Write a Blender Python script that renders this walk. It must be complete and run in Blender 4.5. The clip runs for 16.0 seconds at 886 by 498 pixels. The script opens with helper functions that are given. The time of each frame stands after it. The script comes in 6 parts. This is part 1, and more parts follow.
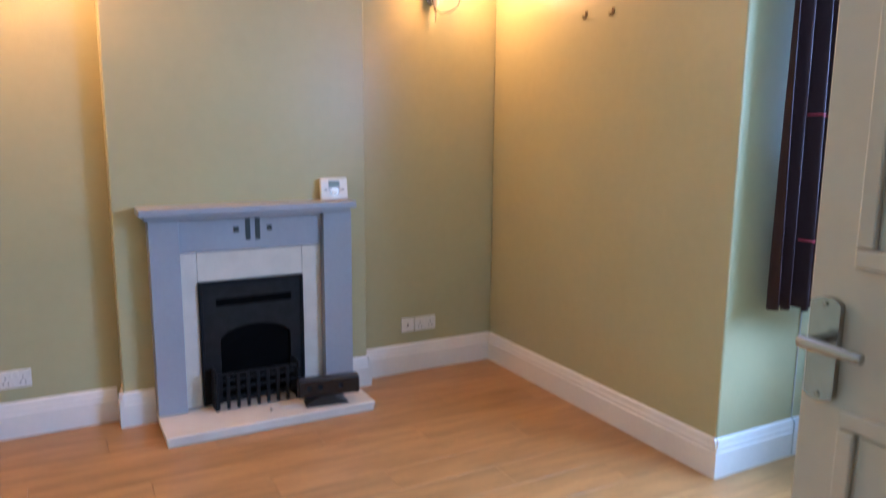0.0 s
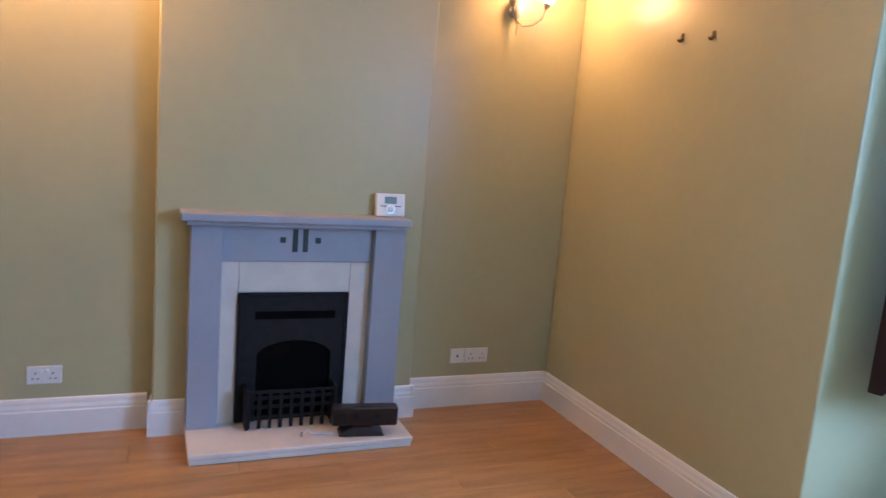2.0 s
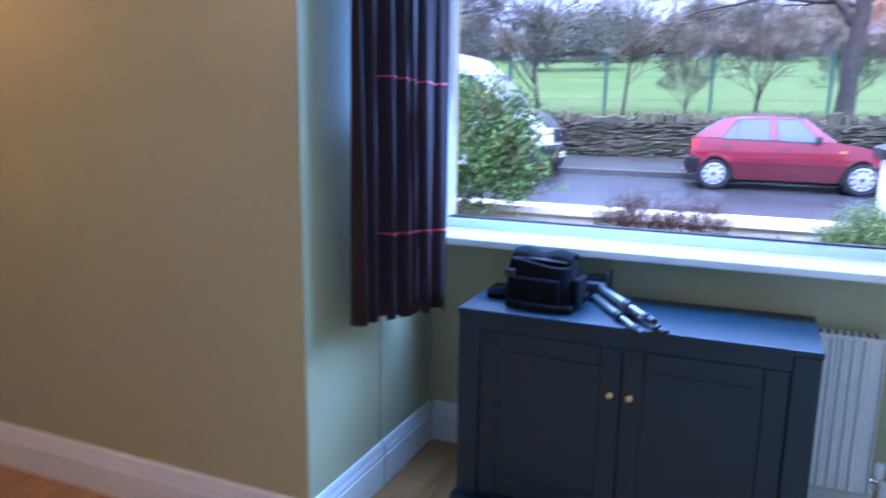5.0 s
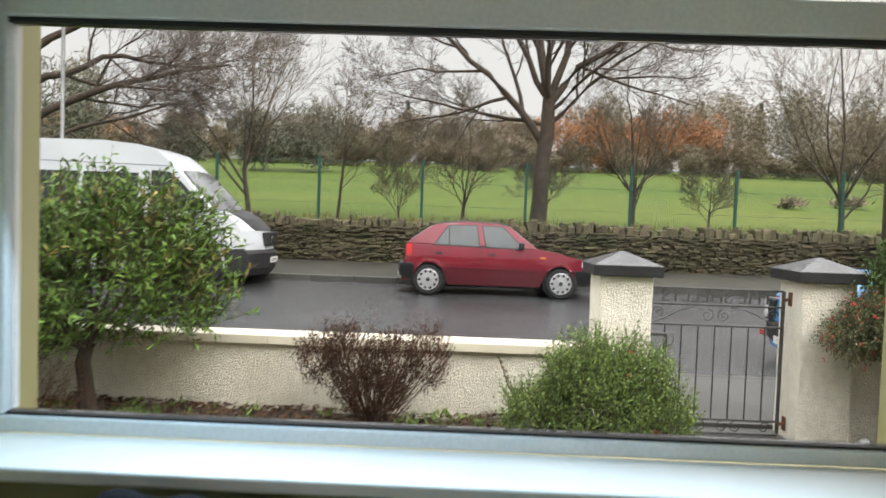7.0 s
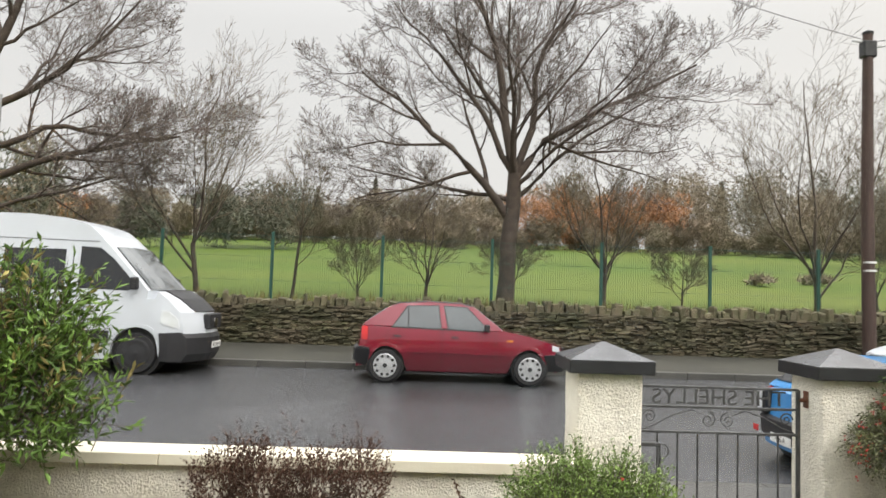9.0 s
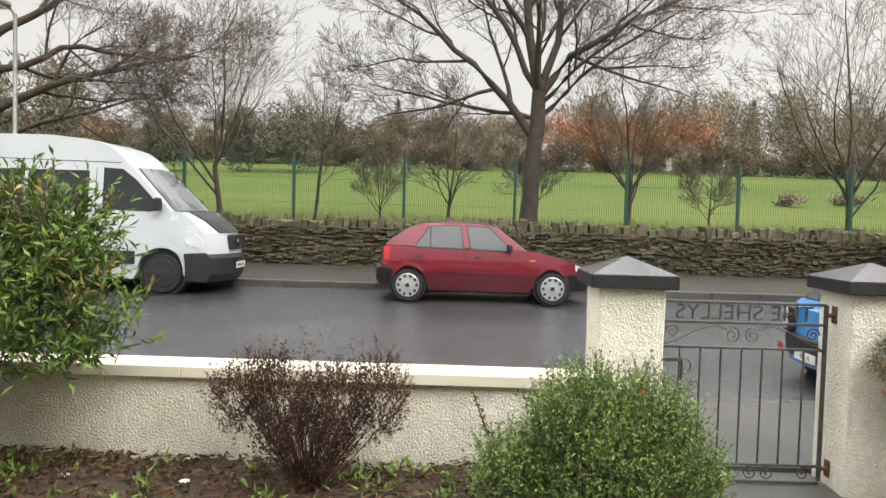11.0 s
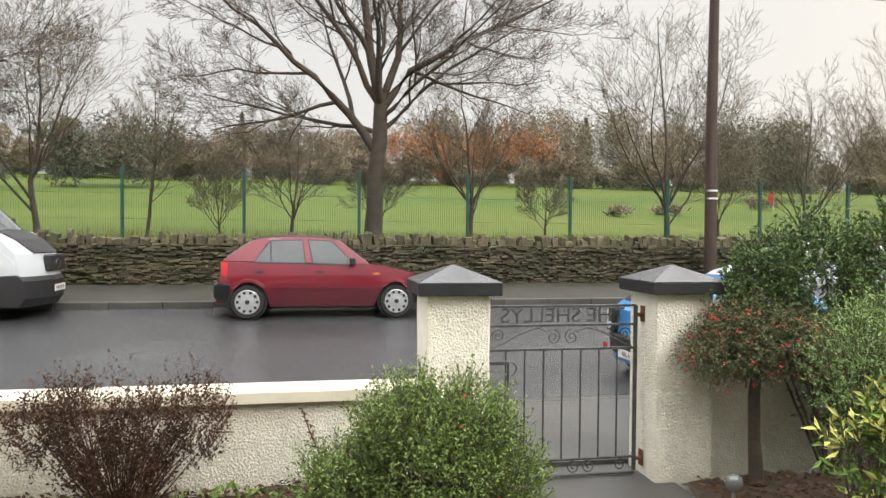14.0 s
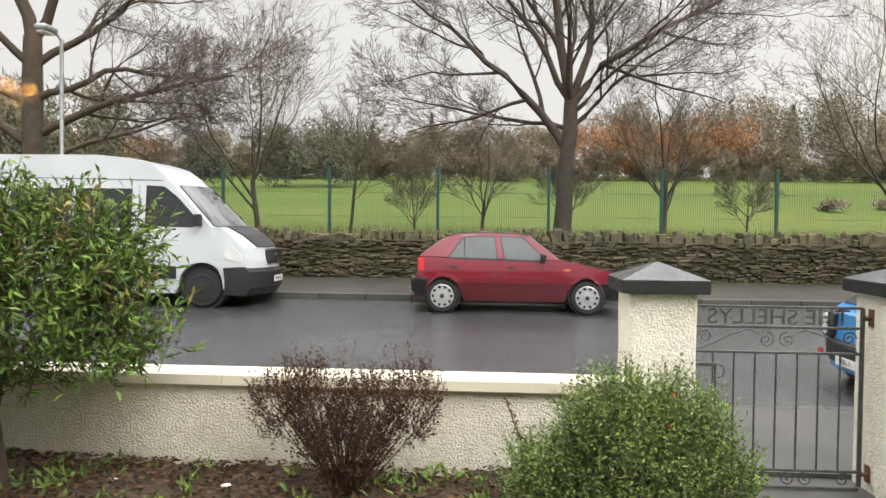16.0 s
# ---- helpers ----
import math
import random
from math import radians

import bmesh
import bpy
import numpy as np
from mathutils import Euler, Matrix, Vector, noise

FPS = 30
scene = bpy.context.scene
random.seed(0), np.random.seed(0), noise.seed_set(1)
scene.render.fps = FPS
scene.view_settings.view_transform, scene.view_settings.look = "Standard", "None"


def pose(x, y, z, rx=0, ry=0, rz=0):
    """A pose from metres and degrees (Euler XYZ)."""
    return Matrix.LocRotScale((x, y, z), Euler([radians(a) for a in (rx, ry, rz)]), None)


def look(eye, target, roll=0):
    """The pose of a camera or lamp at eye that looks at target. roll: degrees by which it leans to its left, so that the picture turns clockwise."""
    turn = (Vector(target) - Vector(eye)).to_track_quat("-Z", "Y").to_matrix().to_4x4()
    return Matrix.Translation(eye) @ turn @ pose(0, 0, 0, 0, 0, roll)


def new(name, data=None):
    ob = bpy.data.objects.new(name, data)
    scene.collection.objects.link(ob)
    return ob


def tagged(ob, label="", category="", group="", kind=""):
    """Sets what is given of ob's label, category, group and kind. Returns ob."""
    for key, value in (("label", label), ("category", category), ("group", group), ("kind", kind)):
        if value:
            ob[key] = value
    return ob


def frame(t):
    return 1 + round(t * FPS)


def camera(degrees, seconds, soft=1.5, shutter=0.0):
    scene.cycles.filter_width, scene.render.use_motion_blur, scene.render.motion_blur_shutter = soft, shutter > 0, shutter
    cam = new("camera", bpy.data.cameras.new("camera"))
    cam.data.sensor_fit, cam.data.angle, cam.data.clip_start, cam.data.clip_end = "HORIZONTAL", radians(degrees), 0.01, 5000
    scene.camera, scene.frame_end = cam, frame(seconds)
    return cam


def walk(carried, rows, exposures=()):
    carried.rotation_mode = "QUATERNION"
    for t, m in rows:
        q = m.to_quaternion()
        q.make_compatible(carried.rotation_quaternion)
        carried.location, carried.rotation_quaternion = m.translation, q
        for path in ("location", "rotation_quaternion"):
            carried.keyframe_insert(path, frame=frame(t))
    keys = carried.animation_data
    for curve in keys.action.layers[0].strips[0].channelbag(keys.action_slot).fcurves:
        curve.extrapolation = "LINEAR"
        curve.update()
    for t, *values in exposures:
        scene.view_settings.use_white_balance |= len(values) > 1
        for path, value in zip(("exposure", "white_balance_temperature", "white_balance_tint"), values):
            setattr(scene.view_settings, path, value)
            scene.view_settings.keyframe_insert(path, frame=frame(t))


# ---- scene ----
cam = camera(63.0, 16.0, soft=1.4, shutter=0.5)
PATH = [
    (0, (1.126, 1.478, 1.527), (2.066, 3.21, 1.191), 0.5),
    (0.5, (1.143, 1.498, 1.59), (2.058, 3.267, 1.416), -1.2),
    (1, (1.204, 1.512, 1.593), (1.938, 3.362, 1.395), 0.7),
    (1.5, (1.284, 1.564, 1.562), (1.931, 3.432, 1.257), 4.7),
    (2, (1.325, 1.725, 1.566), (2.088, 3.546, 1.252), 4.8),
    (2.5, (1.362, 1.836, 1.576), (2.215, 3.623, 1.295), 3.6),
    (3, (1.438, 1.894, 1.57), (2.412, 3.622, 1.317), 2.8),
    (3.5, (1.459, 2.068, 1.531), (2.729, 3.591, 1.266), -1.4),
    (4, (1.425, 2.135, 1.498), (2.962, 3.365, 1.147), -2.4),
    (4.5, (1.498, 2.188, 1.469), (3.173, 3.203, 1.064), 0.2),
    (5, (1.748, 2.26, 1.479), (3.554, 3.032, 1.102), 0.8),
    (5.2, (1.89, 2.298, 1.502), (3.75, 2.949, 1.159), 0.9),
    (7.3, (3.111, 2.366, 1.555), (5.110, 2.352, 1.511), 1.5),
    (7.5, (3.268, 2.379, 1.563), (5.267, 2.314, 1.551), 1.0),
    (8, (3.582, 2.386, 1.596), (5.572, 2.193, 1.648), 0.3),
    (8.5, (3.784, 2.302, 1.599), (5.773, 2.120, 1.700), 0.2),
    (9, (3.932, 2.208, 1.600), (5.928, 2.181, 1.726), 1.8),
    (11.3, (4.046, 2.161, 1.517), (6.042, 2.200, 1.402), 0.9),
    (11.5, (4.050, 2.151, 1.503), (6.046, 2.207, 1.384), 0.1),
    (12, (4.029, 2.171, 1.514), (6.020, 2.319, 1.388), 0.5),
    (12.5, (3.989, 2.244, 1.534), (5.960, 2.563, 1.432), 1.0),
    (13, (3.987, 2.219, 1.533), (5.973, 2.445, 1.467), 1.0),
    (13.5, (4.057, 2.071, 1.526), (6.050, 1.910, 1.479), 0.7),
    (14, (4.051, 2.018, 1.527), (6.016, 1.646, 1.485), 0.5),
    (14.5, (4.046, 2.016, 1.528), (6.011, 1.645, 1.491), -0.4),
    (15, (4.023, 2.052, 1.526), (6.012, 1.853, 1.486), 0.2),
    (15.5, (3.970, 2.130, 1.507), (5.969, 2.167, 1.447), 1.4),
    (16, (3.958, 2.141, 1.524), (5.953, 2.273, 1.468), 0.6),
]
EXPOSURES = [
    (0.0, 2.44, 5200, 32), (0.9, 2.02, 5100, 32), (1.6, 2.24, 5080, 33), (2.8, 2.20, 5050, 34), (3.6, 2.10, 4850, 35), (5.2, 1.90, 4500, 36),
    (7.0, 0.90, 7150, 16), (9.0, 0.83, 7150, 16), (11.3, 0.90, 7200, 16), (16.0, 0.90, 7200, 16),
]
walk(cam, [(t, look(eye, target, roll)) for t, eye, target, roll in PATH], EXPOSURES)

# ---- world and lights ----
world = bpy.data.worlds.new("overcast_sky")
scene.world = world
world.use_nodes = True
wn, wl = world.node_tree.nodes, world.node_tree.links
wn.clear()
w_out, w_bg = wn.new("ShaderNodeOutputWorld"), wn.new("ShaderNodeBackground")
w_sky, w_mix = wn.new("ShaderNodeTexSky"), wn.new("ShaderNodeMix")
w_sky.sky_type, w_sky.sun_disc = "NISHITA", False
w_sky.sun_elevation, w_sky.sun_rotation = radians(28), radians(150)
w_sky.air_density, w_sky.dust_density = 2.0, 4.0
w_mix.data_type = "RGBA"
w_mix.inputs[0].default_value = 0.93
w_mix.inputs[7].default_value = (7.3, 7.45, 7.6, 1)
wl.new(w_sky.outputs[0], w_mix.inputs[6])
# an overcast sky is up to three times brighter overhead than at the horizon
w_co, w_sep, w_rng, w_mul = (wn.new("ShaderNode" + k) for k in ("TexCoord", "SeparateXYZ", "MapRange", "VectorMath"))
wl.new(w_co.outputs["Generated"], w_sep.inputs[0])
wl.new(w_sep.outputs[2], w_rng.inputs[0])
w_rng.interpolation_type = "SMOOTHSTEP"
w_rng.inputs[1].default_value = 0.32
w_rng.inputs[3].default_value, w_rng.inputs[4].default_value = 0.69, 3.9
w_mul.operation = "SCALE"
wl.new(w_mix.outputs[2], w_mul.inputs[0])
wl.new(w_rng.outputs[0], w_mul.inputs["Scale"])
wl.new(w_mul.outputs[0], w_bg.inputs[0])
w_bg.inputs[1].default_value = 0.1
wl.new(w_bg.outputs[0], w_out.inputs[0])

sun = new("sun", bpy.data.lights.new("sun", "SUN"))
sun.data.energy, sun.data.angle, sun.data.color = 1.4, radians(40), (1.0, 0.97, 0.93)
sun.matrix_world = look((0, 0, 0), (0.55, 0.5, -0.75))

# daylight through the bay window
day = new("window_daylight", bpy.data.lights.new("window_daylight", "AREA"))
day.data.shape, day.data.size, day.data.size_y = "RECTANGLE", 1.9, 0.9
day.data.energy, day.data.color = 28, (0.42, 0.72, 1.0)
day.matrix_world = look((4.42, 2.4, 1.80), (0.0, 2.9, 0.0))

# the lit bulbs of the wall lamps: one in the east alcove, two in the west
for bx, power in ((3.287, 3.9), (0.850, 3.3), (1.060, 3.3)):
    bulb = new("wall_lamp_bulb", bpy.data.lights.new("wall_lamp_bulb", "POINT"))
    bulb.data.energy, bulb.data.color, bulb.data.shadow_soft_size = power, (1.0, 0.43, 0.085), 0.05
    bulb.location = (bx, 5.16, 2.39)


# ---- materials ----
def mat(name, color, rough=0.6, metal=0.0, vary=0.12, scale=6.0, bump=0.0, bscale=60.0, color2=None, coat=0.0, spec=0.5, per_object=0.0, island=0.0, stretch=(1, 1, 1), fine=0.06, rvary=0.0, emit=None):
    m = bpy.data.materials.new(name)
    m.use_nodes = True
    n, l = m.node_tree.nodes, m.node_tree.links
    b = n["Principled BSDF"]
    b.inputs["Roughness"].default_value, b.inputs["Metallic"].default_value = rough, metal
    b.inputs["Coat Weight"].default_value, b.inputs["Specular IOR Level"].default_value = coat, spec
    co, mp = n.new("ShaderNodeTexCoord"), n.new("ShaderNodeMapping")
    mp.inputs["Scale"].default_value = stretch
    l.new(co.outputs["Object"], mp.inputs[0])
    if per_object:
        # no two pieces show the same stretch of grain
        who, far = n.new("ShaderNodeObjectInfo"), n.new("ShaderNodeMath")
        far.operation = "MULTIPLY"
        far.inputs[1].default_value = 57.0
        l.new(who.outputs["Random"], far.inputs[0])
        l.new(far.outputs[0], mp.inputs["Location"])
    big, small = n.new("ShaderNodeTexNoise"), n.new("ShaderNodeTexNoise")
    big.inputs["Scale"].default_value, small.inputs["Scale"].default_value = scale, scale * 14
    big.inputs["Detail"].default_value = 5
    l.new(mp.outputs[0], big.inputs[0])
    l.new(mp.outputs[0], small.inputs[0])
    c2 = color2 or tuple(max(0.0, c * (1 - 2.2 * vary)) for c in color)
    mx = n.new("ShaderNodeMix")
    mx.data_type = "RGBA"
    mx.inputs[6].default_value, mx.inputs[7].default_value = (*color, 1), (*c2, 1)
    ramp = n.new("ShaderNodeMapRange")
    ramp.inputs[1].default_value, ramp.inputs[2].default_value = 0.35, 0.7
    l.new(big.outputs[0], ramp.inputs[0])
    l.new(ramp.outputs[0], mx.inputs[0])
    hs = n.new("ShaderNodeHueSaturation")
    l.new(mx.outputs[2], hs.inputs["Color"])
    val = n.new("ShaderNodeMapRange")
    val.inputs[3].default_value, val.inputs[4].default_value = 1 - 2 * fine, 1 + 2 * fine
    l.new(small.outputs[0], val.inputs[0])
    src = val.outputs[0]
    for amount, node, out in ((per_object, "ShaderNodeObjectInfo", "Random"), (island, "ShaderNodeNewGeometry", "Random Per Island")):
        if amount:
            info, rng, mul = n.new(node), n.new("ShaderNodeMapRange"), n.new("ShaderNodeMath")
            rng.inputs[3].default_value, rng.inputs[4].default_value = 1 - amount, 1 + amount
            l.new(info.outputs[out], rng.inputs[0])
            mul.operation = "MULTIPLY"
            l.new(src, mul.inputs[0])
            l.new(rng.outputs[0], mul.inputs[1])
            src = mul.outputs[0]
    l.new(src, hs.inputs["Value"])
    l.new(hs.outputs[0], b.inputs["Base Color"])
    if rvary:
        rr = n.new("ShaderNodeMapRange")
        rr.inputs[3].default_value, rr.inputs[4].default_value = max(0.02, rough - rvary), min(1, rough + rvary)
        l.new(big.outputs[0], rr.inputs[0])
        l.new(rr.outputs[0], b.inputs["Roughness"])
    if bump:
        bn, bp = n.new("ShaderNodeTexNoise"), n.new("ShaderNodeBump")
        bn.inputs["Scale"].default_value, bn.inputs["Detail"].default_value = bscale, 4
        l.new(mp.outputs[0], bn.inputs[0])
        bp.inputs["Strength"].default_value, bp.inputs["Distance"].default_value = bump, 0.02
        l.new(bn.outputs[0], bp.inputs["Height"])
        l.new(bp.outputs[0], b.inputs["Normal"])
    if emit:
        b.inputs["Emission Color"].default_value, b.inputs["Emission Strength"].default_value = (*emit[0], 1), emit[1]
    return m


def glass_mat(name, tint=(0.93, 0.96, 0.97)):
    m = bpy.data.materials.new(name)
    m.use_nodes = True
    n, l = m.node_tree.nodes, m.node_tree.links
    n.clear()
    out, mix, tr, gl, fr = (n.new("ShaderNode" + k) for k in ("OutputMaterial", "MixShader", "BsdfTransparent", "BsdfGlossy", "Fresnel"))
    tr.inputs[0].default_value = (*tint, 1)
    gl.inputs["Roughness"].default_value = 0.02
    fr.inputs[0].default_value = 1.16
    l.new(fr.outputs[0], mix.inputs[0])
    l.new(tr.outputs[0], mix.inputs[1])
    l.new(gl.outputs[0], mix.inputs[2])
    l.new(mix.outputs[0], out.inputs[0])
    return m


WALLPAINT = mat("sage_green_wall_paint", (0.445, 0.420, 0.235), 0.33, vary=0.03, scale=1.5, bump=0.05, bscale=90, fine=0.02)
CEILPAINT = mat("white_ceiling_paint", (0.78, 0.77, 0.73), 0.8, vary=0.03, scale=2, fine=0.02)
SKIRT = mat("white_gloss_woodwork", (0.78, 0.76, 0.72), 0.32, vary=0.04, scale=3, fine=0.02, bump=0.04, bscale=30)
WOOD = mat("orange_laminate_wood", (0.46, 0.24, 0.080), 0.36, vary=0.14, scale=3.4, stretch=(0.8, 5.5, 1), per_object=0.07, fine=0.12, rvary=0.06)
SURROUND = mat("blue_grey_painted_wood", (0.33, 0.35, 0.40), 0.45, vary=0.04, scale=3, fine=0.03)
MARBLE = mat("cream_marble", (0.70, 0.64, 0.56), 0.4, vary=0.06, scale=7, fine=0.03)
IRON = mat("black_cast_iron", (0.008, 0.008, 0.009), 0.6, spec=0.25, vary=0.2, scale=20, bump=0.15, bscale=150)
IRONPLATE = mat("dark_cast_iron_plate", (0.012, 0.012, 0.013), 0.6, spec=0.25, vary=0.2, scale=20, bump=0.1, bscale=120)
DARKBRASS = mat("tarnished_brass", (0.10, 0.07, 0.04), 0.5, 0.8, vary=0.2, scale=40)
# near-black that puts the deep shade of the fireplace openings into colour
OPENINGBLACK = mat("opening_shade_black", (0.004, 0.004, 0.004), 0.95, spec=0.05, vary=0.2)
BLACKPLASTIC = mat("black_plastic", (0.015, 0.015, 0.017), 0.35, vary=0.1)
DARKTILE = mat("dark_green_inlay", (0.03, 0.045, 0.05), 0.3)
PLASTIC = mat("white_plastic", (0.75, 0.74, 0.70), 0.35, vary=0.02)
LCD = mat("grey_green_display", (0.16, 0.22, 0.19), 0.25, vary=0.05)
CHROME = mat("brushed_chrome", (0.50, 0.48, 0.45), 0.22, 1.0, vary=0.05, scale=30)
BRASS = mat("worn_brass", (0.70, 0.52, 0.25), 0.3, 1.0, vary=0.1, scale=30)
NAVY = mat("navy_painted_wood", (0.006, 0.021, 0.034), 0.42, vary=0.08, scale=5, fine=0.05, bump=0.03, bscale=40)
FABRIC = mat("black_nylon", (0.006, 0.006, 0.008), 0.9, spec=0.15, vary=0.15, scale=40, bump=0.2, bscale=300)
SILVER = mat("silver_anodised_tube", (0.55, 0.56, 0.58), 0.3, 0.9, vary=0.05)
CURTAIN = mat("plum_brown_curtain_cloth", (0.036, 0.017, 0.019), 0.75, spec=0.25, vary=0.12, scale=12, bump=0.15, bscale=250, stretch=(1, 1, 0.3))
REDBAND = mat("red_woven_band", (0.42, 0.03, 0.05), 0.55, vary=0.15, scale=60)
UPVC = mat("white_upvc", (0.78, 0.79, 0.80), 0.3, vary=0.02)
GASKET = mat("black_gasket", (0.02, 0.02, 0.02), 0.6)
RADIATOR = mat("white_radiator_enamel", (0.74, 0.73, 0.69), 0.3, vary=0.03)
GLASS = glass_mat("window_glass")
FROST_OFF = mat("frosted_lamp_glass", (0.62, 0.58, 0.52), 0.3, vary=0.05)
FROST_ON = mat("lit_lamp_glass", (0.9, 0.85, 0.75), 0.4, vary=0.02, emit=((1.0, 0.66, 0.28), 14.0))
DOORPAINT = mat("cream_door_paint", (0.80, 0.76, 0.66), 0.35, vary=0.03, scale=2, fine=0.02)
CABLE = mat("white_cable", (0.6, 0.6, 0.56), 0.4)

ROUGHCAST = mat("cream_roughcast_render", (0.84, 0.80, 0.69), 0.85, vary=0.10, scale=1.6, bump=1.0, bscale=70, color2=(0.68, 0.63, 0.52), fine=0.12)
CAPPAINT = mat("cream_painted_coping", (0.64, 0.60, 0.48), 0.6, vary=0.10, scale=3, color2=(0.53, 0.48, 0.37), fine=0.05, bump=0.15, bscale=40)
SLATE = mat("wet_dark_coping", (0.06, 0.062, 0.068), 0.28, vary=0.2, scale=6, bump=0.12, bscale=60, rvary=0.1)
SLATESIDE = mat("black_cap_side", (0.016, 0.016, 0.018), 0.5, vary=0.2, scale=8)
ASPHALT = mat("wet_asphalt", (0.060, 0.061, 0.065), 0.22, vary=0.2, scale=0.7, bump=0.25, bscale=180, rvary=0.10, fine=0.1, spec=0.55)
PAVE = mat("wet_concrete_pavement", (0.072, 0.070, 0.066), 0.35, vary=0.15, scale=1.2, bump=0.2, bscale=90, rvary=0.1)
FARPAVE = mat("mossy_tarmac_pavement", (0.038, 0.036, 0.026), 0.7, vary=0.2, scale=1.0, bump=0.2, bscale=90)
KERB = mat("wet_kerb_stone", (0.07, 0.068, 0.06), 0.45, vary=0.15, scale=4, per_object=0.15, bump=0.2, bscale=60)
SOIL = mat("dark_leafy_soil", (0.062, 0.040, 0.026), 0.85, vary=0.25, scale=5, bump=0.9, bscale=30, color2=(0.04, 0.026, 0.017), fine=0.25)
STONE = mat("brown_rubble_stone", (0.112, 0.090, 0.055), 0.8, vary=0.18, scale=1.2, bump=0.6, bscale=25, per_object=0.3, island=0.3, color2=(0.058, 0.062, 0.026), fine=0.15)
MORTAR = mat("dark_earth_core", (0.06, 0.05, 0.034), 0.95, vary=0.2)
GRASSG = mat("wet_meadow", (0.055, 0.090, 0.014), 0.8, vary=0.14, scale=0.10, color2=(0.095, 0.115, 0.024), spec=0.1, fine=0.16, bump=0.4, bscale=3, stretch=(1, 0.35, 1))
FENCEG = mat("green_powder_coat", (0.010, 0.062, 0.045), 0.5, vary=0.08)
BARK = mat("grey_brown_bark", (0.070, 0.050, 0.037), 0.85, vary=0.2, scale=6, bump=0.6, bscale=22, fine=0.15)
TWIG = mat("brown_twigs", (0.125, 0.098, 0.085), 0.85, vary=0.15, scale=3, island=0.2)
OLIVETWIG = mat("olive_twigs", (0.145, 0.115, 0.075), 0.85, vary=0.15, scale=3, island=0.25)
POLEWOOD = mat("creosoted_pole", (0.065, 0.036, 0.028), 0.75, vary=0.2, scale=5, stretch=(3, 3, 0.3), bump=0.3, bscale=30)
GALV = mat("galvanised_steel", (0.36, 0.37, 0.37), 0.5, 0.7, vary=0.12, scale=9)
GATEIRON = mat("weathered_grey_iron", (0.095, 0.095, 0.095), 0.5, 0.4, vary=0.25, scale=18)
RUST = mat("rusty_iron", (0.16, 0.06, 0.03), 0.85, vary=0.25, scale=25)


def leaf_mat(name, a, b, spread=0.35, rough=0.5):
    return mat(name, a, rough, spec=0.18, vary=0.2, scale=4, color2=b, island=spread, fine=0.05)


LEAF_LAUREL = leaf_mat("dark_laurel_leaves", (0.125, 0.210, 0.042), (0.048, 0.095, 0.022), spread=0.45)
LEAF_BRONZE = leaf_mat("bronze_leaf_tips", (0.23, 0.20, 0.06), (0.16, 0.13, 0.05))
LEAF_BUSH = leaf_mat("green_bush_leaves", (0.17, 0.25, 0.062), (0.095, 0.16, 0.038), spread=0.25)
LEAF_BROWN = leaf_mat("withered_purple_leaves", (0.085, 0.044, 0.030), (0.045, 0.026, 0.018), rough=0.8)
LEAF_COTON = leaf_mat("grey_green_small_leaves", (0.13, 0.14, 0.06), (0.075, 0.092, 0.042), spread=0.25)
LEAF_YELLOW = leaf_mat("yellow_green_leaves", (0.55, 0.52, 0.15), (0.34, 0.38, 0.10))
LEAF_CONIFER = leaf_mat("bright_green_sprays", (0.23, 0.34, 0.115), (0.14, 0.23, 0.075), spread=0.2)
LEAF_HEDGE = leaf_mat("dark_hedge_leaves", (0.085, 0.14, 0.042), (0.05, 0.09, 0.028))
LITTER = leaf_mat("brown_leaf_litter", (0.105, 0.056, 0.031), (0.052, 0.030, 0.019), rough=0.7)
BERRY = mat("red_berries", (0.50, 0.03, 0.018), 0.45)
PETAL = mat("white_petals", (0.75, 0.75, 0.72), 0.6)
# FARBROWN and FARGREEN are paled: the distance haze is mixed into their colour
FARBROWN = mat("hazed_bare_woods", (0.215, 0.165, 0.118), 0.95, vary=0.2, scale=0.15, island=0.15, color2=(0.165, 0.145, 0.095))
FARORANGE = mat("far_copper_beech", (0.40, 0.185, 0.085), 0.95, vary=0.15, scale=0.2, island=0.25)
FARGREEN = mat("far_conifers", (0.115, 0.12, 0.088), 0.95, vary=0.2, scale=0.2, island=0.3)
FARWHITE = mat("far_white_walls", (0.6, 0.6, 0.58), 0.8)
FARROOF = mat("far_slate_roof", (0.12, 0.12, 0.13), 0.7)

CARRED = mat("dark_red_car_paint", (0.19, 0.006, 0.020), 0.2, vary=0.05, scale=2, spec=0.5, coat=1.0, fine=0.02)
CARWHITE = mat("white_van_paint", (0.50, 0.53, 0.56), 0.3, vary=0.05, scale=1.5, coat=0.5, fine=0.02)
CARBLUE = mat("light_blue_car_paint", (0.03, 0.22, 0.50), 0.28, vary=0.04, scale=2, coat=0.6)
CARGLASS = mat("reflective_car_glass", (0.07, 0.08, 0.083), 0.06, vary=0.1, scale=2, spec=0.8, coat=0.45)
DARKGLASS = mat("dark_van_glass", (0.02, 0.022, 0.025), 0.06, vary=0.1, spec=0.6)
TRIM = mat("black_bumper_plastic", (0.018, 0.018, 0.02), 0.5, vary=0.1)
TYRE = mat("wet_tyre_rubber", (0.014, 0.014, 0.015), 0.6)
HUB = mat("silver_wheel_cover", (0.46, 0.47, 0.48), 0.35, 0.4, vary=0.05)
REDLAMP = mat("red_tail_lamp", (0.55, 0.02, 0.02), 0.2, coat=0.5)
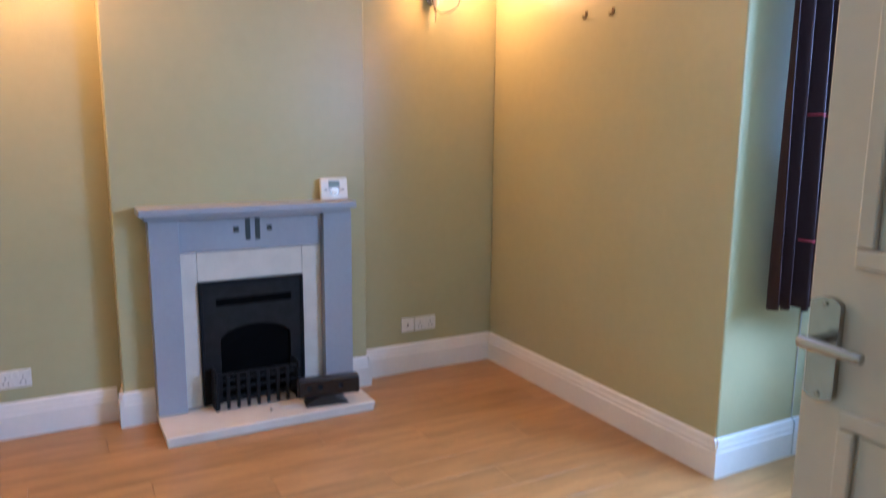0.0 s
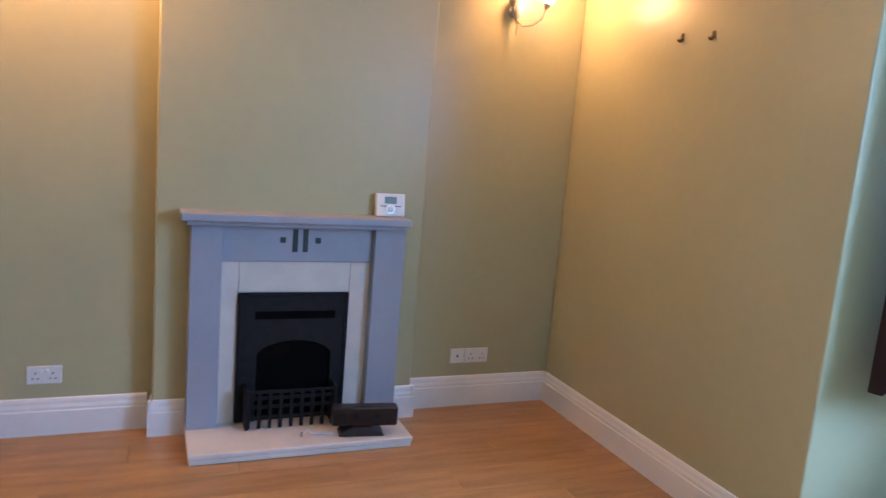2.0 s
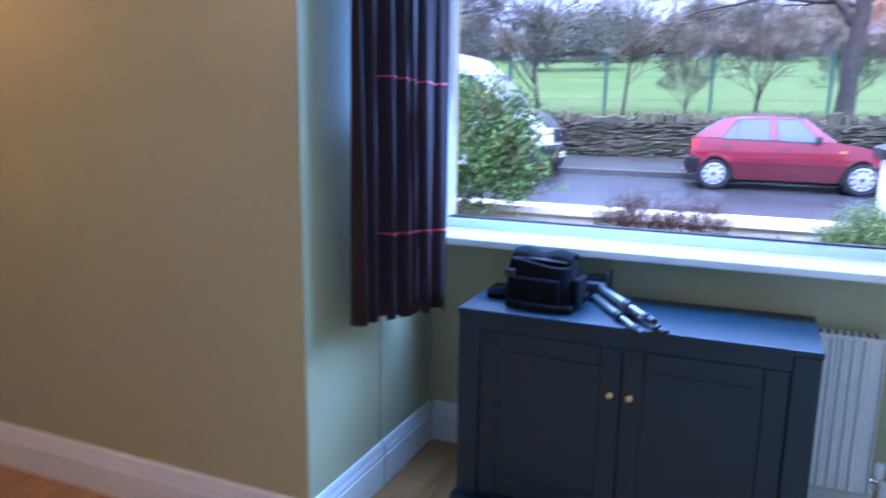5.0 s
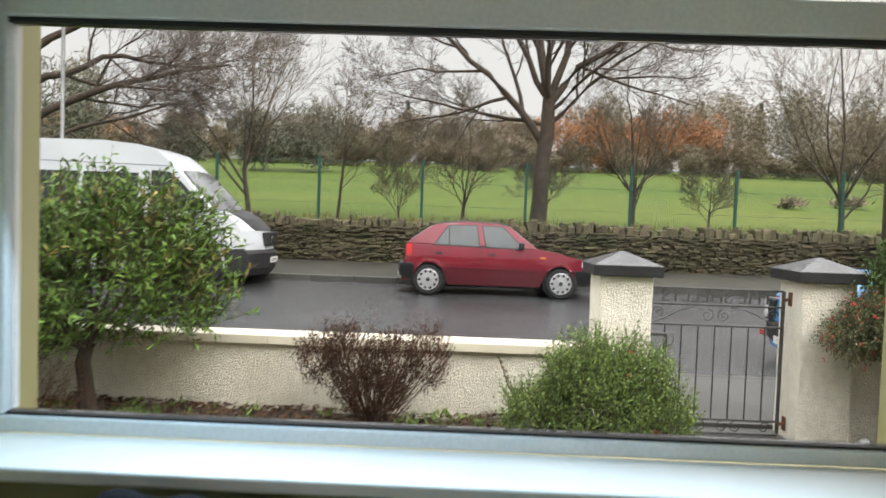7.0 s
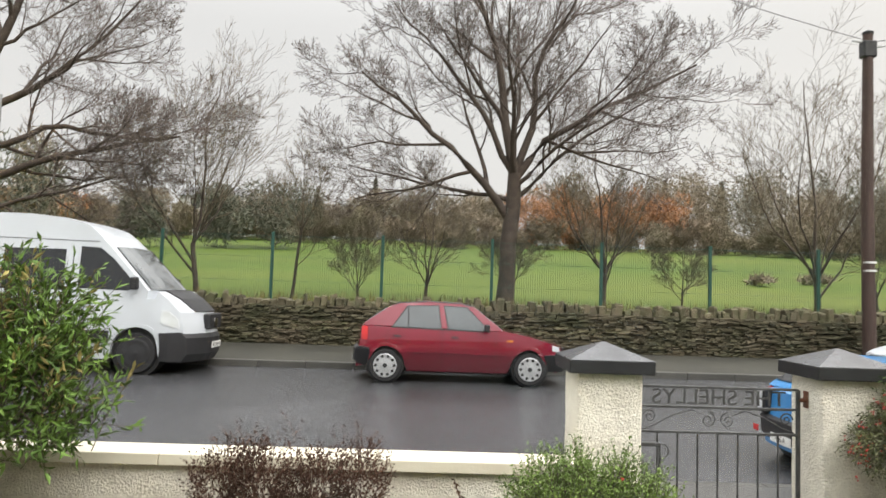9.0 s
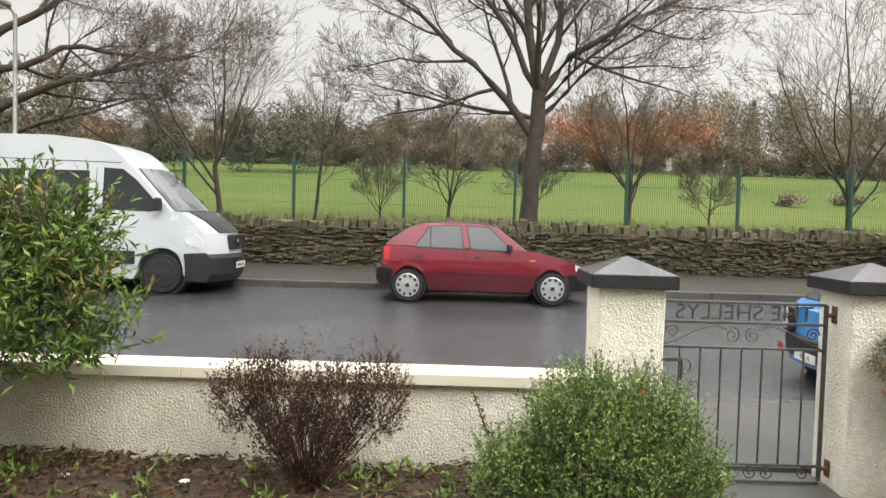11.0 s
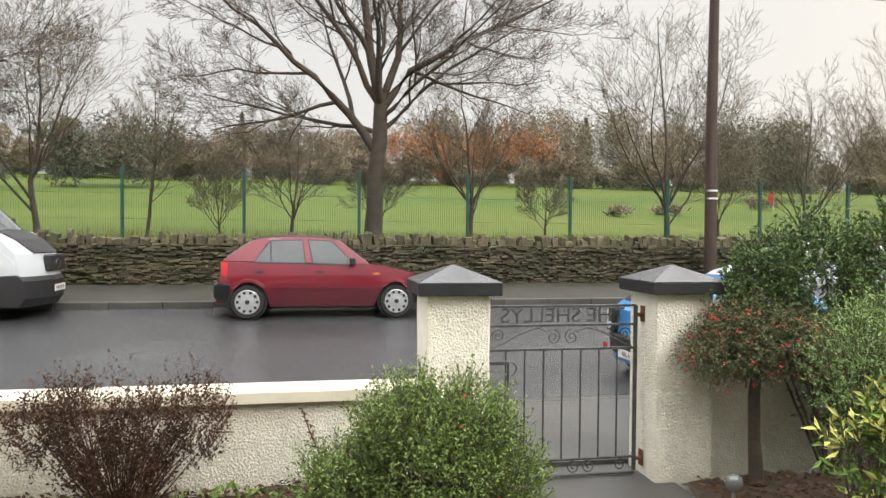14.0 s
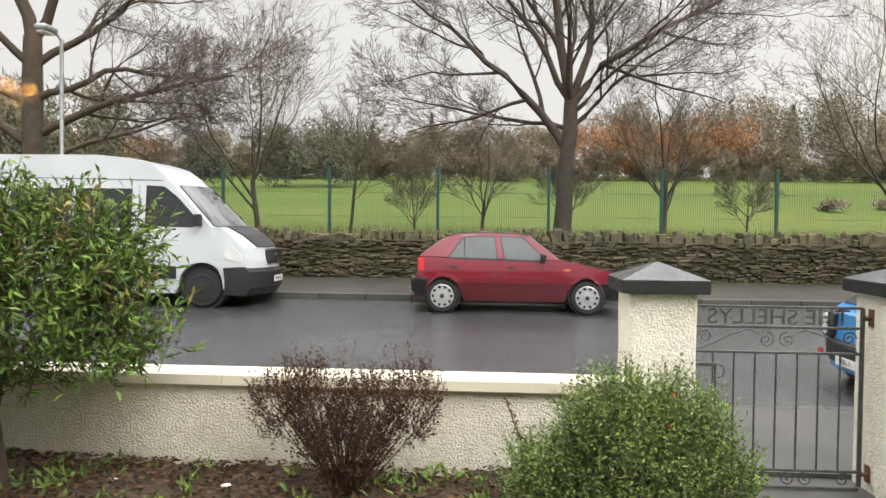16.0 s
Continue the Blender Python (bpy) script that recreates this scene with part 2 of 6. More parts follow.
AMBER = mat("amber_indicator", (0.75, 0.22, 0.03), 0.2, coat=0.5)
HEADLAMP = mat("clear_headlamp", (0.72, 0.75, 0.76), 0.12, 0.2, coat=0.8)
PLATE = mat("white_number_plate", (0.75, 0.75, 0.72), 0.4)
# ink of the plates, seams, and the painted shade of holes, slots and wheel wells
INKGAP = mat("black_ink_and_gap_shade", (0.01, 0.01, 0.01), 0.6)


# ---- mesh helpers ----
def part(name, bm, material, parent=None, label="", smooth=None, bevel=0.0):
    """Links a bmesh as one mesh object, under parent where one is given."""
    me = bpy.data.meshes.new(name)
    bm.to_mesh(me)
    bm.free()
    me.materials.append(material)
    if smooth is not None:
        me.shade_smooth()
        me.set_sharp_from_angle(angle=radians(smooth))
    ob = new(name, me)
    if parent:
        ob.parent = parent
    if label:
        ob["label"] = label
    if bevel:
        b = ob.modifiers.new("edge", "BEVEL")
        b.width, b.segments, b.limit_method, b.angle_limit = bevel, 2, "ANGLE", radians(35)
    return ob


def thing(name, label, category, m=None, group="", kind=""):
    ob = new(name)
    ob.empty_display_size = 0.1
    if m is not None:
        ob.matrix_world = m
    return tagged(ob, label, category, group, kind)


def struct(ob, label="", category=""):
    return tagged(ob, label, category, kind="structure")


def box(x0, x1, y0, y1, z0, z1, bm=None):
    bm = bm or bmesh.new()
    v = [bm.verts.new((x, y, z)) for z in (z0, z1) for x, y in ((x0, y0), (x1, y0), (x1, y1), (x0, y1))]
    for f in ((3, 2, 1, 0), (4, 5, 6, 7), (0, 1, 5, 4), (1, 2, 6, 5), (2, 3, 7, 6), (3, 0, 4, 7)):
        bm.faces.new([v[i] for i in f])
    return bm


def bbox(x0, x1, y0, y1, z0, z1, r=0.004, seg=1):
    bm = box(x0, x1, y0, y1, z0, z1)
    bmesh.ops.bevel(bm, geom=bm.edges[:], offset=r, segments=seg, affect="EDGES", profile=0.5)
    return bm


def prism(points, axis, a, b, bm=None):
    """A polygon of 2D points pushed along an axis from a to b."""
    bm = bm or bmesh.new()
    put = {"x": lambda p, s: (s, p[0], p[1]), "y": lambda p, s: (p[0], s, p[1]), "z": lambda p, s: (p[0], p[1], s)}[axis]
    lo, hi = [bm.verts.new(put(p, a)) for p in points], [bm.verts.new(put(p, b)) for p in points]
    n = len(points)
    bm.faces.new(lo)
    bm.faces.new(hi[::-1])
    for i in range(n):
        bm.faces.new((lo[i], hi[i], hi[(i + 1) % n], lo[(i + 1) % n]))
    bmesh.ops.recalc_face_normals(bm, faces=bm.faces[:])
    return bm


def tube(points, radius, sides=8, bm=None, cap=True):
    """A tube along points; radius is one number or one for each point."""
    bm = bm or bmesh.new()
    pts = [Vector(p) for p in points]
    rad = radius if isinstance(radius, (list, tuple)) else [radius] * len(pts)
    rings = []
    for i, p in enumerate(pts):
        d = (pts[min(i + 1, len(pts) - 1)] - pts[max(i - 1, 0)]).normalized()
        side = d.orthogonal() if abs(d.z) > 0.9 else Vector((0, 0, 1)).cross(d)
        side.normalize()
        up = d.cross(side)
        rings.append([bm.verts.new(p + rad[i] * (math.cos(2 * math.pi * k / sides) * side + math.sin(2 * math.pi * k / sides) * up)) for k in range(sides)])
    for a, b in zip(rings, rings[1:]):
        for k in range(sides):
            bm.faces.new((a[k], a[(k + 1) % sides], b[(k + 1) % sides], b[k]))
    if cap:
        bm.faces.new(rings[0][::-1])
        bm.faces.new(rings[-1])
    return bm


def lathe(profile, sides=16, m=None, bm=None):
    """Turns (radius, height) pairs about z."""
    bm = bm or bmesh.new()
    m = m or Matrix()
    rings = [[bm.verts.new(m @ Vector((max(r, 1e-4) * math.cos(2 * math.pi * k / sides), max(r, 1e-4) * math.sin(2 * math.pi * k / sides), h))) for k in range(sides)] for r, h in profile]
    for a, b in zip(rings, rings[1:]):
        for k in range(sides):
            bm.faces.new((a[k], a[(k + 1) % sides], b[(k + 1) % sides], b[k]))
    bm.faces.new(rings[0][::-1])
    bm.faces.new(rings[-1])
    return bm


def letters(text, size, m, material, parent, name="lettering", depth=0.004):
    cu = bpy.data.curves.new(name, "FONT")
    cu.body, cu.size, cu.extrude, cu.align_x, cu.align_y = text, size, depth, "CENTER", "CENTER"
    tmp = bpy.data.objects.new(name, cu)
    scene.collection.objects.link(tmp)
    me = bpy.data.meshes.new_from_object(tmp.evaluated_get(bpy.context.evaluated_depsgraph_get()))
    bpy.data.objects.remove(tmp)
    me.transform(m)
    me.materials.clear()
    me.materials.append(material)
    ob = new(name, me)
    ob.parent = parent
    return ob


def from_lists(name, verts, faces, material, parent=None, label=""):
    me = bpy.data.meshes.new(name)
    me.from_pydata(verts, [], faces)
    me.materials.append(material)
    ob = new(name, me)
    if parent:
        ob.parent = parent
    if label:
        ob["label"] = label
    return ob


# ---- the room ----
XL, XR, YA, YB, YR, XW, CEIL = 0.467, 3.62, 5.42, 5.31, 3.535, 4.60, 2.72
WIN_Y0, WIN_Y1, SILL_Z, HEAD_Z = 1.20, 3.52, 0.94, 2.38


def wall(name, bm, label):
    return struct(part(name, bm, WALLPAINT, label=label, bevel=0.010 if name in ("chimney_breast", "wall_east") else 0), category="wall")


wall("wall_north", box(XL - 0.2, XR + 0.1, YA, YA + 0.25, -0.2, CEIL), "sage green painted alcove wall behind the fireplace")
wall("chimney_breast", box(1.37, 2.70, YB, YA - 0.001, -0.2, CEIL), "sage green painted chimney breast over the fireplace")
wall("wall_east", box(XR, XW + 0.3, YR, YA - 0.001, -0.2, CEIL), "sage green painted wall pier beside the bay window")
wall("wall_under_window", box(XW, XW + 0.28, 0.95, YR - 0.001, -0.2, SILL_Z), "sage green wall below the window sill")
wall("wall_over_window", box(XW, XW + 0.28, 0.95, YR - 0.001, HEAD_Z, CEIL), "sage green wall above the bay window")
wall("wall_bay_south", box(2.12, XW - 0.001, 0.98, 1.18, -0.2, CEIL), "sage green wall closing the bay beside the doorway")
wall("wall_window_jamb", box(XW, XW + 0.28, 0.95, WIN_Y0, SILL_Z + 0.002, HEAD_Z - 0.002), "sage green window jamb wall")
wall("wall_west", box(XL - 0.2, XL, -0.3, YA - 0.001, -0.2, CEIL), "sage green painted side wall")
wall("wall_hall_east", box(2.12, 2.32, -0.3, 0.979, -0.2, CEIL), "sage green hallway wall behind the open door")
wall("wall_hall_south", box(XL - 0.2, 2.32, -0.5, -0.301, -0.2, CEIL), "sage green hallway end wall")
struct(part("ceiling", box(XL - 0.2, XW + 0.3, -0.5, YA + 0.25, CEIL + 0.001, CEIL + 0.15), CEILPAINT, label="white painted ceiling"), category="ceiling")
floor = struct(part("floor", box(XL - 0.2, XW + 0.25, -0.5, YA + 0.2, -0.25, -0.014), mat("dark_underlay", (0.05, 0.03, 0.02), 0.9)), "orange-brown wood laminate plank floor", "floor")


def skirting(name, a, b, face):
    """A moulded board along the wall foot from a to b; face is the way it looks into the room."""
    a, b, f = Vector((*a, 0)), Vector((*b, 0)), Vector((*face, 0))
    prof = [(0, 0), (0.021, 0), (0.021, 0.118), (0.017, 0.122), (0.017, 0.135), (0.012, 0.150), (0.010, 0.165), (0.006, 0.176), (0, 0.18)]
    bm = bmesh.new()
    lo = [bm.verts.new(a + f * d + Vector((0, 0, h))) for d, h in prof]
    hi = [bm.verts.new(b + f * d + Vector((0, 0, h))) for d, h in prof]
    n = len(prof)
    bm.faces.new(lo)
    bm.faces.new(hi[::-1])
    for i in range(n):
        bm.faces.new((lo[i], hi[i], hi[(i + 1) % n], lo[(i + 1) % n]))
    bmesh.ops.recalc_face_normals(bm, faces=bm.faces[:])
    return struct(part(name, bm, SKIRT, label="white gloss moulded skirting board"), category="skirting board")


skirting("baseboard_alcove_west", (XL, YA), (1.349, YA), (0, -1))
skirting("baseboard_alcove_east", (2.721, YA), (XR, YA), (0, -1))
skirting("baseboard_breast_west", (1.349, YB), (1.52, YB), (0, -1))
skirting("baseboard_breast_east", (2.572, YB), (2.721, YB), (0, -1))
skirting("baseboard_breast_side_west", (1.37, YB - 0.02), (1.37, YA - 0.022), (-1, 0))
skirting("baseboard_breast_side_east", (2.70, YB - 0.02), (2.70, YA - 0.022), (1, 0))
skirting("baseboard_east", (XR, YR - 0.02), (XR, YA - 0.022), (-1, 0))
skirting("baseboard_reveal", (XR - 0.018, YR), (XW, YR), (0, -1))
skirting("baseboard_under_window", (XW, 1.18), (XW, YR - 0.022), (-1, 0))
skirting("baseboard_west", (XL, -0.3), (XL, YA - 0.022), (1, 0))
skirting("baseboard_bay_south", (2.24, 1.18), (XW - 0.022, 1.18), (0, 1))

# ---- the window ----
win = struct(thing("window_1", "wide white upvc bay window with fixed pane and top lights", "window"), "wide white upvc bay window with fixed pane and top lights", "window")
FX0, FX1 = XW + 0.045, XW + 0.115
part("window_sill", bbox(4.41, XW + 0.05, WIN_Y0 - 0.02, YR - 0.003, SILL_Z + 0.003, SILL_Z + 0.036, 0.006, 2), SKIRT, win, "white painted window board")
for nm, dims in (("bottom_rail", (FX0, FX1, WIN_Y0, WIN_Y1 + 0.01, SILL_Z + 0.037, SILL_Z + 0.078)), ("top_rail", (FX0, FX1, WIN_Y0, WIN_Y1 + 0.01, HEAD_Z - 0.06, HEAD_Z - 0.003)),
                 ("transom", (FX0 - 0.004, FX1, WIN_Y0 + 0.06, WIN_Y1 - 0.04, 2.001, 2.086)), ("jamb", (FX0, FX1, WIN_Y0 + 0.003, WIN_Y0 + 0.06, SILL_Z + 0.08, HEAD_Z - 0.062)), ("jamb", (FX0, FX1, WIN_Y1 - 0.045, WIN_Y1 + 0.01, SILL_Z + 0.08, HEAD_Z - 0.062))):
    part("window_frame_" + nm if nm != "transom" else "transom", bbox(*dims, 0.006, 2), UPVC, win)
part("transom_gasket", box(FX0 + 0.01, FX1 - 0.02, WIN_Y0 + 0.06, WIN_Y1 - 0.045, 1.988, 2.000), GASKET, win)
part("sill_gasket", box(FX0 + 0.01, FX1 - 0.02, WIN_Y0 + 0.06, WIN_Y1 - 0.045, SILL_Z + 0.079, SILL_Z + 0.085), GASKET, win)
for z0, z1 in ((SILL_Z + 0.086, 1.987), (2.088, HEAD_Z - 0.063)):
    p = part("pane", box(XW + 0.078, XW + 0.084, WIN_Y0 + 0.061, WIN_Y1 - 0.046, z0, z1), GLASS, win, "clear glass")
    p.visible_shadow = False


# ---- curtain ----
def curtain():
    t = thing("curtain", "plum brown curtain with thin red bands, drawn back", "curtain", Matrix.Translation((3.735, 3.425, 0.76)))
    a, b = Vector((0.0, 0.0, 0)), Vector((0.53, -0.07, 0))
    along = (b - a).normalized()
    out = Vector((along.y, -along.x, 0))
    cols, rows = 120, 26
    z0, z1 = 0.0, 1.62
    rnd = random.Random(4)
    ph = [rnd.uniform(0, 6) for _ in range(4)]

    def surf(u, v, lift=0.0):
        s = u + 0.012 * math.sin(9 * u + 3 * v)
        w = 0.034 * math.sin(2 * math.pi * 6.2 * s + ph[0]) + 0.012 * math.sin(2 * math.pi * 13 * s + ph[1] + 1.5 * v) + 0.01 * math.sin(2 * math.pi * 2 * s + ph[2])
        w *= 0.72 + 0.4 * (1 - v)
        p = a.lerp(b, u) + out * (w + 0.0 + lift)
        droop = 0.012 * math.sin(2 * math.pi * 6.2 * s + ph[0] + 1.0) * (1 - v)
        hem = -0.07 * u * (1 - v) ** 2
        return Vector((p.x, p.y, z0 + (z1 - z0) * v + droop + hem + 0.025))

    def sheet(name, v0, v1, n, lift, material, label="", first=0):
        bm = bmesh.new()
        front = [[bm.verts.new(surf(i / cols, v0 + (v1 - v0) * j / n, lift)) for i in range(first, cols + 1)] for j in range(n + 1)]
        for j in range(n):
            for i in range(cols - first):
                bm.faces.new((front[j][i], front[j][i + 1], front[j + 1][i + 1], front[j + 1][i]))
        ob = part(name, bm, material, t, label, smooth=60)
        th = ob.modifiers.new("cloth", "SOLIDIFY")
        th.thickness = 0.004
        th.offset = -1
        return ob
    sheet("cloth", 0, 1, rows, 0, CURTAIN)
    for z in (0.285, 0.80):
        sheet("band", z / z1 - 0.0025, z / z1 + 0.0025, 1, 0.0035, REDBAND, "thin red woven band", 34)
    bm = tube([(-0.05, 0.01, 1.66), (0.66, -0.08, 1.66)], 0.012, 10)
    part("curtain_rail", bm, CHROME, t)
    for u in (0.0, 0.64):
        part("rail_bracket", box(u - 0.01, u + 0.01, -0.02, 0.11, 1.675, 1.69), CHROME, t)


curtain()

# ---- door ----
dx, dy0, dy1 = 2.142, 1.405, 2.163
door = struct(thing("door_1", "cream painted panelled door standing open", "door"), "cream painted panelled door standing open", "door")
bm = box(dx, dx + 0.04, dy0, dy1, 0.008, 2.02)
part("door_leaf", bm, DOORPAINT, door, bevel=0.003)
st = 0.068
for y0, y1 in ((dy0 + st, (dy0 + dy1) / 2 - 0.045), ((dy0 + dy1) / 2 + 0.045, dy1 - st)):
    for z0, z1 in ((0.24, 1.115), (1.33, 1.92)):
        panel = part("panel", bbox(dx - 0.003, dx + 0.002, y0 + 0.032, y1 - 0.032, z0 + 0.032, z1 - 0.032, 0.002), DOORPAINT, door)
        for a0, a1, b0, b1 in ((y0, y1, z0, z0 + 0.028), (y0, y1, z1 - 0.028, z1), (y0, y0 + 0.028, z0 + 0.029, z1 - 0.029), (y1 - 0.028, y1, z0 + 0.029, z1 - 0.029)):
            part("moulding", bbox(dx - 0.010, dx + 0.001, a0, a1, b0, b1, 0.004, 2), DOORPAINT, door)
hy = dy1 - 0.034
plate = part("handle_plate", prism([(hy + 0.024 * math.cos(radians(a)), (1.268 if a <= 180 else 1.132) + 0.012 * math.sin(radians(a))) for a in list(range(0, 181, 20)) + list(range(181, 361, 20))], "x", dx - 0.012, dx), CHROME, door, "brushed chrome back plate")
bm = tube([(dx - 0.006, hy, 1.215), (dx - 0.05, hy, 1.215)], 0.009, 12)
tube([(dx - 0.048, hy + 0.010, 1.215), (dx - 0.052, hy - 0.01, 1.215), (dx - 0.050, hy - 0.085, 1.213)], [0.010, 0.010, 0.008], 12, bm)
part("lever", bm, CHROME, door, "brushed chrome lever handle", smooth=40)
for z in (1.13, 1.27):
    part("screw", lathe([(0.004, 0), (0.004, 0.002), (0.002, 0.003)], 8, Matrix.Translation((dx - 0.012, hy, z)) @ pose(0, 0, 0, 0, -90, 0)), CHROME, door)
for z in (0.25, 1.75):
    part("hinge", box(dx + 0.005, dx + 0.035, dy0 - 0.014, dy0 + 0.002, z, z + 0.09), CHROME, door)
part("door_post", box(dx - 0.02, dx + 0.08, 1.181, dy0 - 0.015, 0, 2.06), DOORPAINT, door)


# ---- fireplace ----
def fireplace():
    t = thing("fireplace", "blue-grey painted fireplace surround with black cast-iron insert", "fireplace", Matrix.Translation((2.03, YB, 0)))
    X = lambda x: x - 2.03
    D = lambda d: -d
    part("mantel_shelf", bbox(X(1.475), X(2.580), D(0.165), D(0.0), 1.083, 1.120, 0.005, 2), SURROUND, t)
    part("shelf_moulding", bbox(X(1.50), X(2.56), D(0.125), D(0.0), 1.058, 1.082, 0.004), SURROUND, t)
    for a, b in ((1.522, 1.665), (2.412, 2.575)):
        part("pilaster", bbox(X(a), X(b), D(0.095), D(0.0), 0.052, 1.057, 0.004, 2), SURROUND, t)
    fz = part("frieze", bbox(X(1.666), X(2.411), D(0.060), D(0.0), 0.880, 1.057, 0.003), SURROUND, t)
    for cx, w, z0, z1 in ((1.952, 0.028, 0.975, 1.003), (2.012, 0.026, 0.930, 1.044), (2.063, 0.026, 0.930, 1.044), (2.125, 0.028, 0.975, 1.003)):
        part("inlay", bbox(X(cx - w / 2), X(cx + w / 2), D(0.063), D(0.058), z0, z1, 0.001), DARKTILE, t, "dark green tile inlay")
    for a, b, z0, z1 in ((1.666, 1.750, 0.052, 0.878), (2.304, 2.411, 0.052, 0.878), (1.751, 2.303, 0.722, 0.878)):
        part("marble_slip", bbox(X(a), X(b), D(0.042), D(0.0), z0, z1, 0.002), MARBLE, t, "cream marble slip")
    # cast-iron plate with an arched opening
    a, b = X(1.752), X(2.302)
    ox0, ox1, top, mid = X(1.850), X(2.224), 0.475, 0.41
    arch = [(ox0, 0.055), (ox0, mid)] + [(ox0 + (ox1 - ox0) * k / 10, mid + (top - mid) * math.sin(math.pi * k / 10) ** 0.6) for k in range(1, 10)] + [(ox1, mid), (ox1, 0.055)]
    outline = [(a, 0.055)] + arch + [(b, 0.055), (b, 0.720), (a, 0.720)]
    part("cast_iron_plate", prism(outline, "y", D(0.055), D(0.040)), IRONPLATE, t, bevel=0.002)
    # a black strip on the plate paints the shade of the slot
    part("slot", box(X(1.835), X(2.235), D(0.0565), D(0.0545), 0.588, 0.628), OPENINGBLACK, t)
    for q in ((a, a + 0.018, 0.055, 0.72), (b - 0.018, b, 0.055, 0.72), (a + 0.019, b - 0.019, 0.702, 0.72)):
        part("rim", bbox(q[0], q[1], D(0.062), D(0.0545), q[2], q[3], 0.003), IRON, t)
    # a shallow solid block, coloured black for the shade of a deep opening
    part("fire_opening_block", box(ox0 - 0.02, ox1 + 0.02, D(0.038), D(0.002), 0.053, 0.50), OPENINGBLACK, t)
    # the basket grate
    g = part("grate", bbox(X(1.80), X(2.235), D(0.150), D(0.142), 0.235, 0.252, 0.003), IRON, t, "black cast-iron fret grate")
    for k in range(9):
        x = X(1.808) + k * 0.0525
        part("grate_bar", bbox(x - 0.009, x + 0.009, D(0.150), D(0.142), 0.055, 0.234, 0.002), IRON, g)
    for z in (0.10, 0.155, 0.20):
        part("grate_bar", bbox(X(1.80), X(2.235), D(0.1415), D(0.135), z, z + 0.018, 0.002), IRON, g)
    for x in (X(1.80), X(2.235)):
        part("grate_side", bbox(x - 0.008, x + 0.008, D(0.160), D(0.056), 0.052, 0.262, 0.004), IRON, g)
    h = part("hearth", bbox(X(1.518), X(2.590), D(0.380), D(0.0), 0.028, 0.051, 0.005, 2), MARBLE, t, "cream marble hearth slab")
    part("hearth_base", bbox(X(1.524), X(2.584), D(0.374), D(0.0), 0.0, 0.027, 0.003), MARBLE, t, "cream marble hearth base")


fireplace()


def thermostat():
    t = thing("thermostat", "white plastic heating controller leaning on the mantel shelf", "thermostat", pose(2.495, YB - 0.045, 1.121, -8, 0, 0))
    part("case", bbox(-0.078, 0.078, -0.012, 0.012, 0, 0.118, 0.006, 2), PLASTIC, t)
    part("display", bbox(-0.032, 0.032, -0.0135, -0.011, 0.066, 0.102, 0.001), LCD, t, "grey-green display")
    part("dial", lathe([(0.019, 0), (0.018, 0.006), (0.012, 0.008)], 20, pose(0, -0.012, 0.038, 90)), PLASTIC, t)
    part("dial_ring", lathe([(0.023, 0), (0.023, 0.002)], 20, pose(0, -0.012, 0.038, 90)), CHROME, t)
    for x in (-0.048, -0.030, 0.030, 0.048):
        part("button", bbox(x - 0.007, x + 0.007, -0.015, -0.011, 0.05, 0.056, 0.001), BLACKPLASTIC, t)


thermostat()


def sensor_bar():
    t = thing("sensor_bar", "black plastic sensor bar on a stand, lying on the hearth", "electronics", pose(2.36, YB - 0.28, 0.052, 0, 0, -8))
    part("bar", bbox(-0.165, 0.165, -0.035, 0.035, 0.045, 0.145, 0.012, 2), BLACKPLASTIC, t)
    part("front_panel", bbox(-0.158, 0.158, -0.0375, -0.034, 0.053, 0.137, 0.001), mat("glossy_black_front", (0.01, 0.01, 0.012), 0.15), t)
    part("foot", prism([(-0.13, 0.0), (0.10, 0.0), (0.085, 0.02), (0.03, 0.046), (-0.06, 0.046), (-0.12, 0.02)], "y", -0.055, 0.045), BLACKPLASTIC, t, bevel=0.004)
    for x in (-0.11, -0.05, 0.06):
        part("lens", lathe([(0.014, 0), (0.014, 0.004), (0.009, 0.002)], 16, pose(x, -0.037, 0.10, 90)), IRON, t)


sensor_bar()
bm = tube([(2.05, YB - 0.27, 0.056), (2.08, YB - 0.265, 0.085), (2.10, YB - 0.27, 0.062), (2.15, YB - 0.26, 0.055), (2.22, YB - 0.27, 0.055)], 0.003, 6)
cb = thing("ignition_cable", "thin white cable with plug lying on the hearth", "cable")
part("wire", bm, CABLE, cb)
part("plug", lathe([(0.006, 0), (0.008, 0.008), (0.005, 0.02)], 10, pose(2.048, YB - 0.272, 0.052)), CHROME, cb)


def socket(x, z, double, label):
    w = 0.147 if double else 0.087
    t = thing("wall_socket", label, "socket", Matrix.Translation((x, YA, z)))
    part("face_plate", bbox(0, w, -0.010, 0, 0, 0.087, 0.003, 2), PLASTIC, t)
    if double:
        for c in (0.037, 0.110):
            for ax, az in ((0, 0.052), (-0.011, 0.026), (0.011, 0.026)):
                # flat black patches paint the dark of the pin holes
                part("pin_hole", box(c + ax - 0.003, c + ax + 0.003, -0.0108, -0.0095, az - 0.004, az + 0.004), INKGAP, t)
        for c in (0.060, 0.087):
            part("switch", bbox(c - 0.006, c + 0.006, -0.014, -0.009, 0.055, 0.072, 0.002), PLASTIC, t)
    else:
        # a black disc paints the dark of the hole
        part("aerial_hole", lathe([(0.007, 0), (0.007, 0.002)], 12, pose(0.043, -0.009, 0.043, 90)), INKGAP, t)


socket(0.826, 0.252, True, "white plastic double wall socket with switches")
socket(2.972, 0.258, False, "white plastic aerial outlet plate")
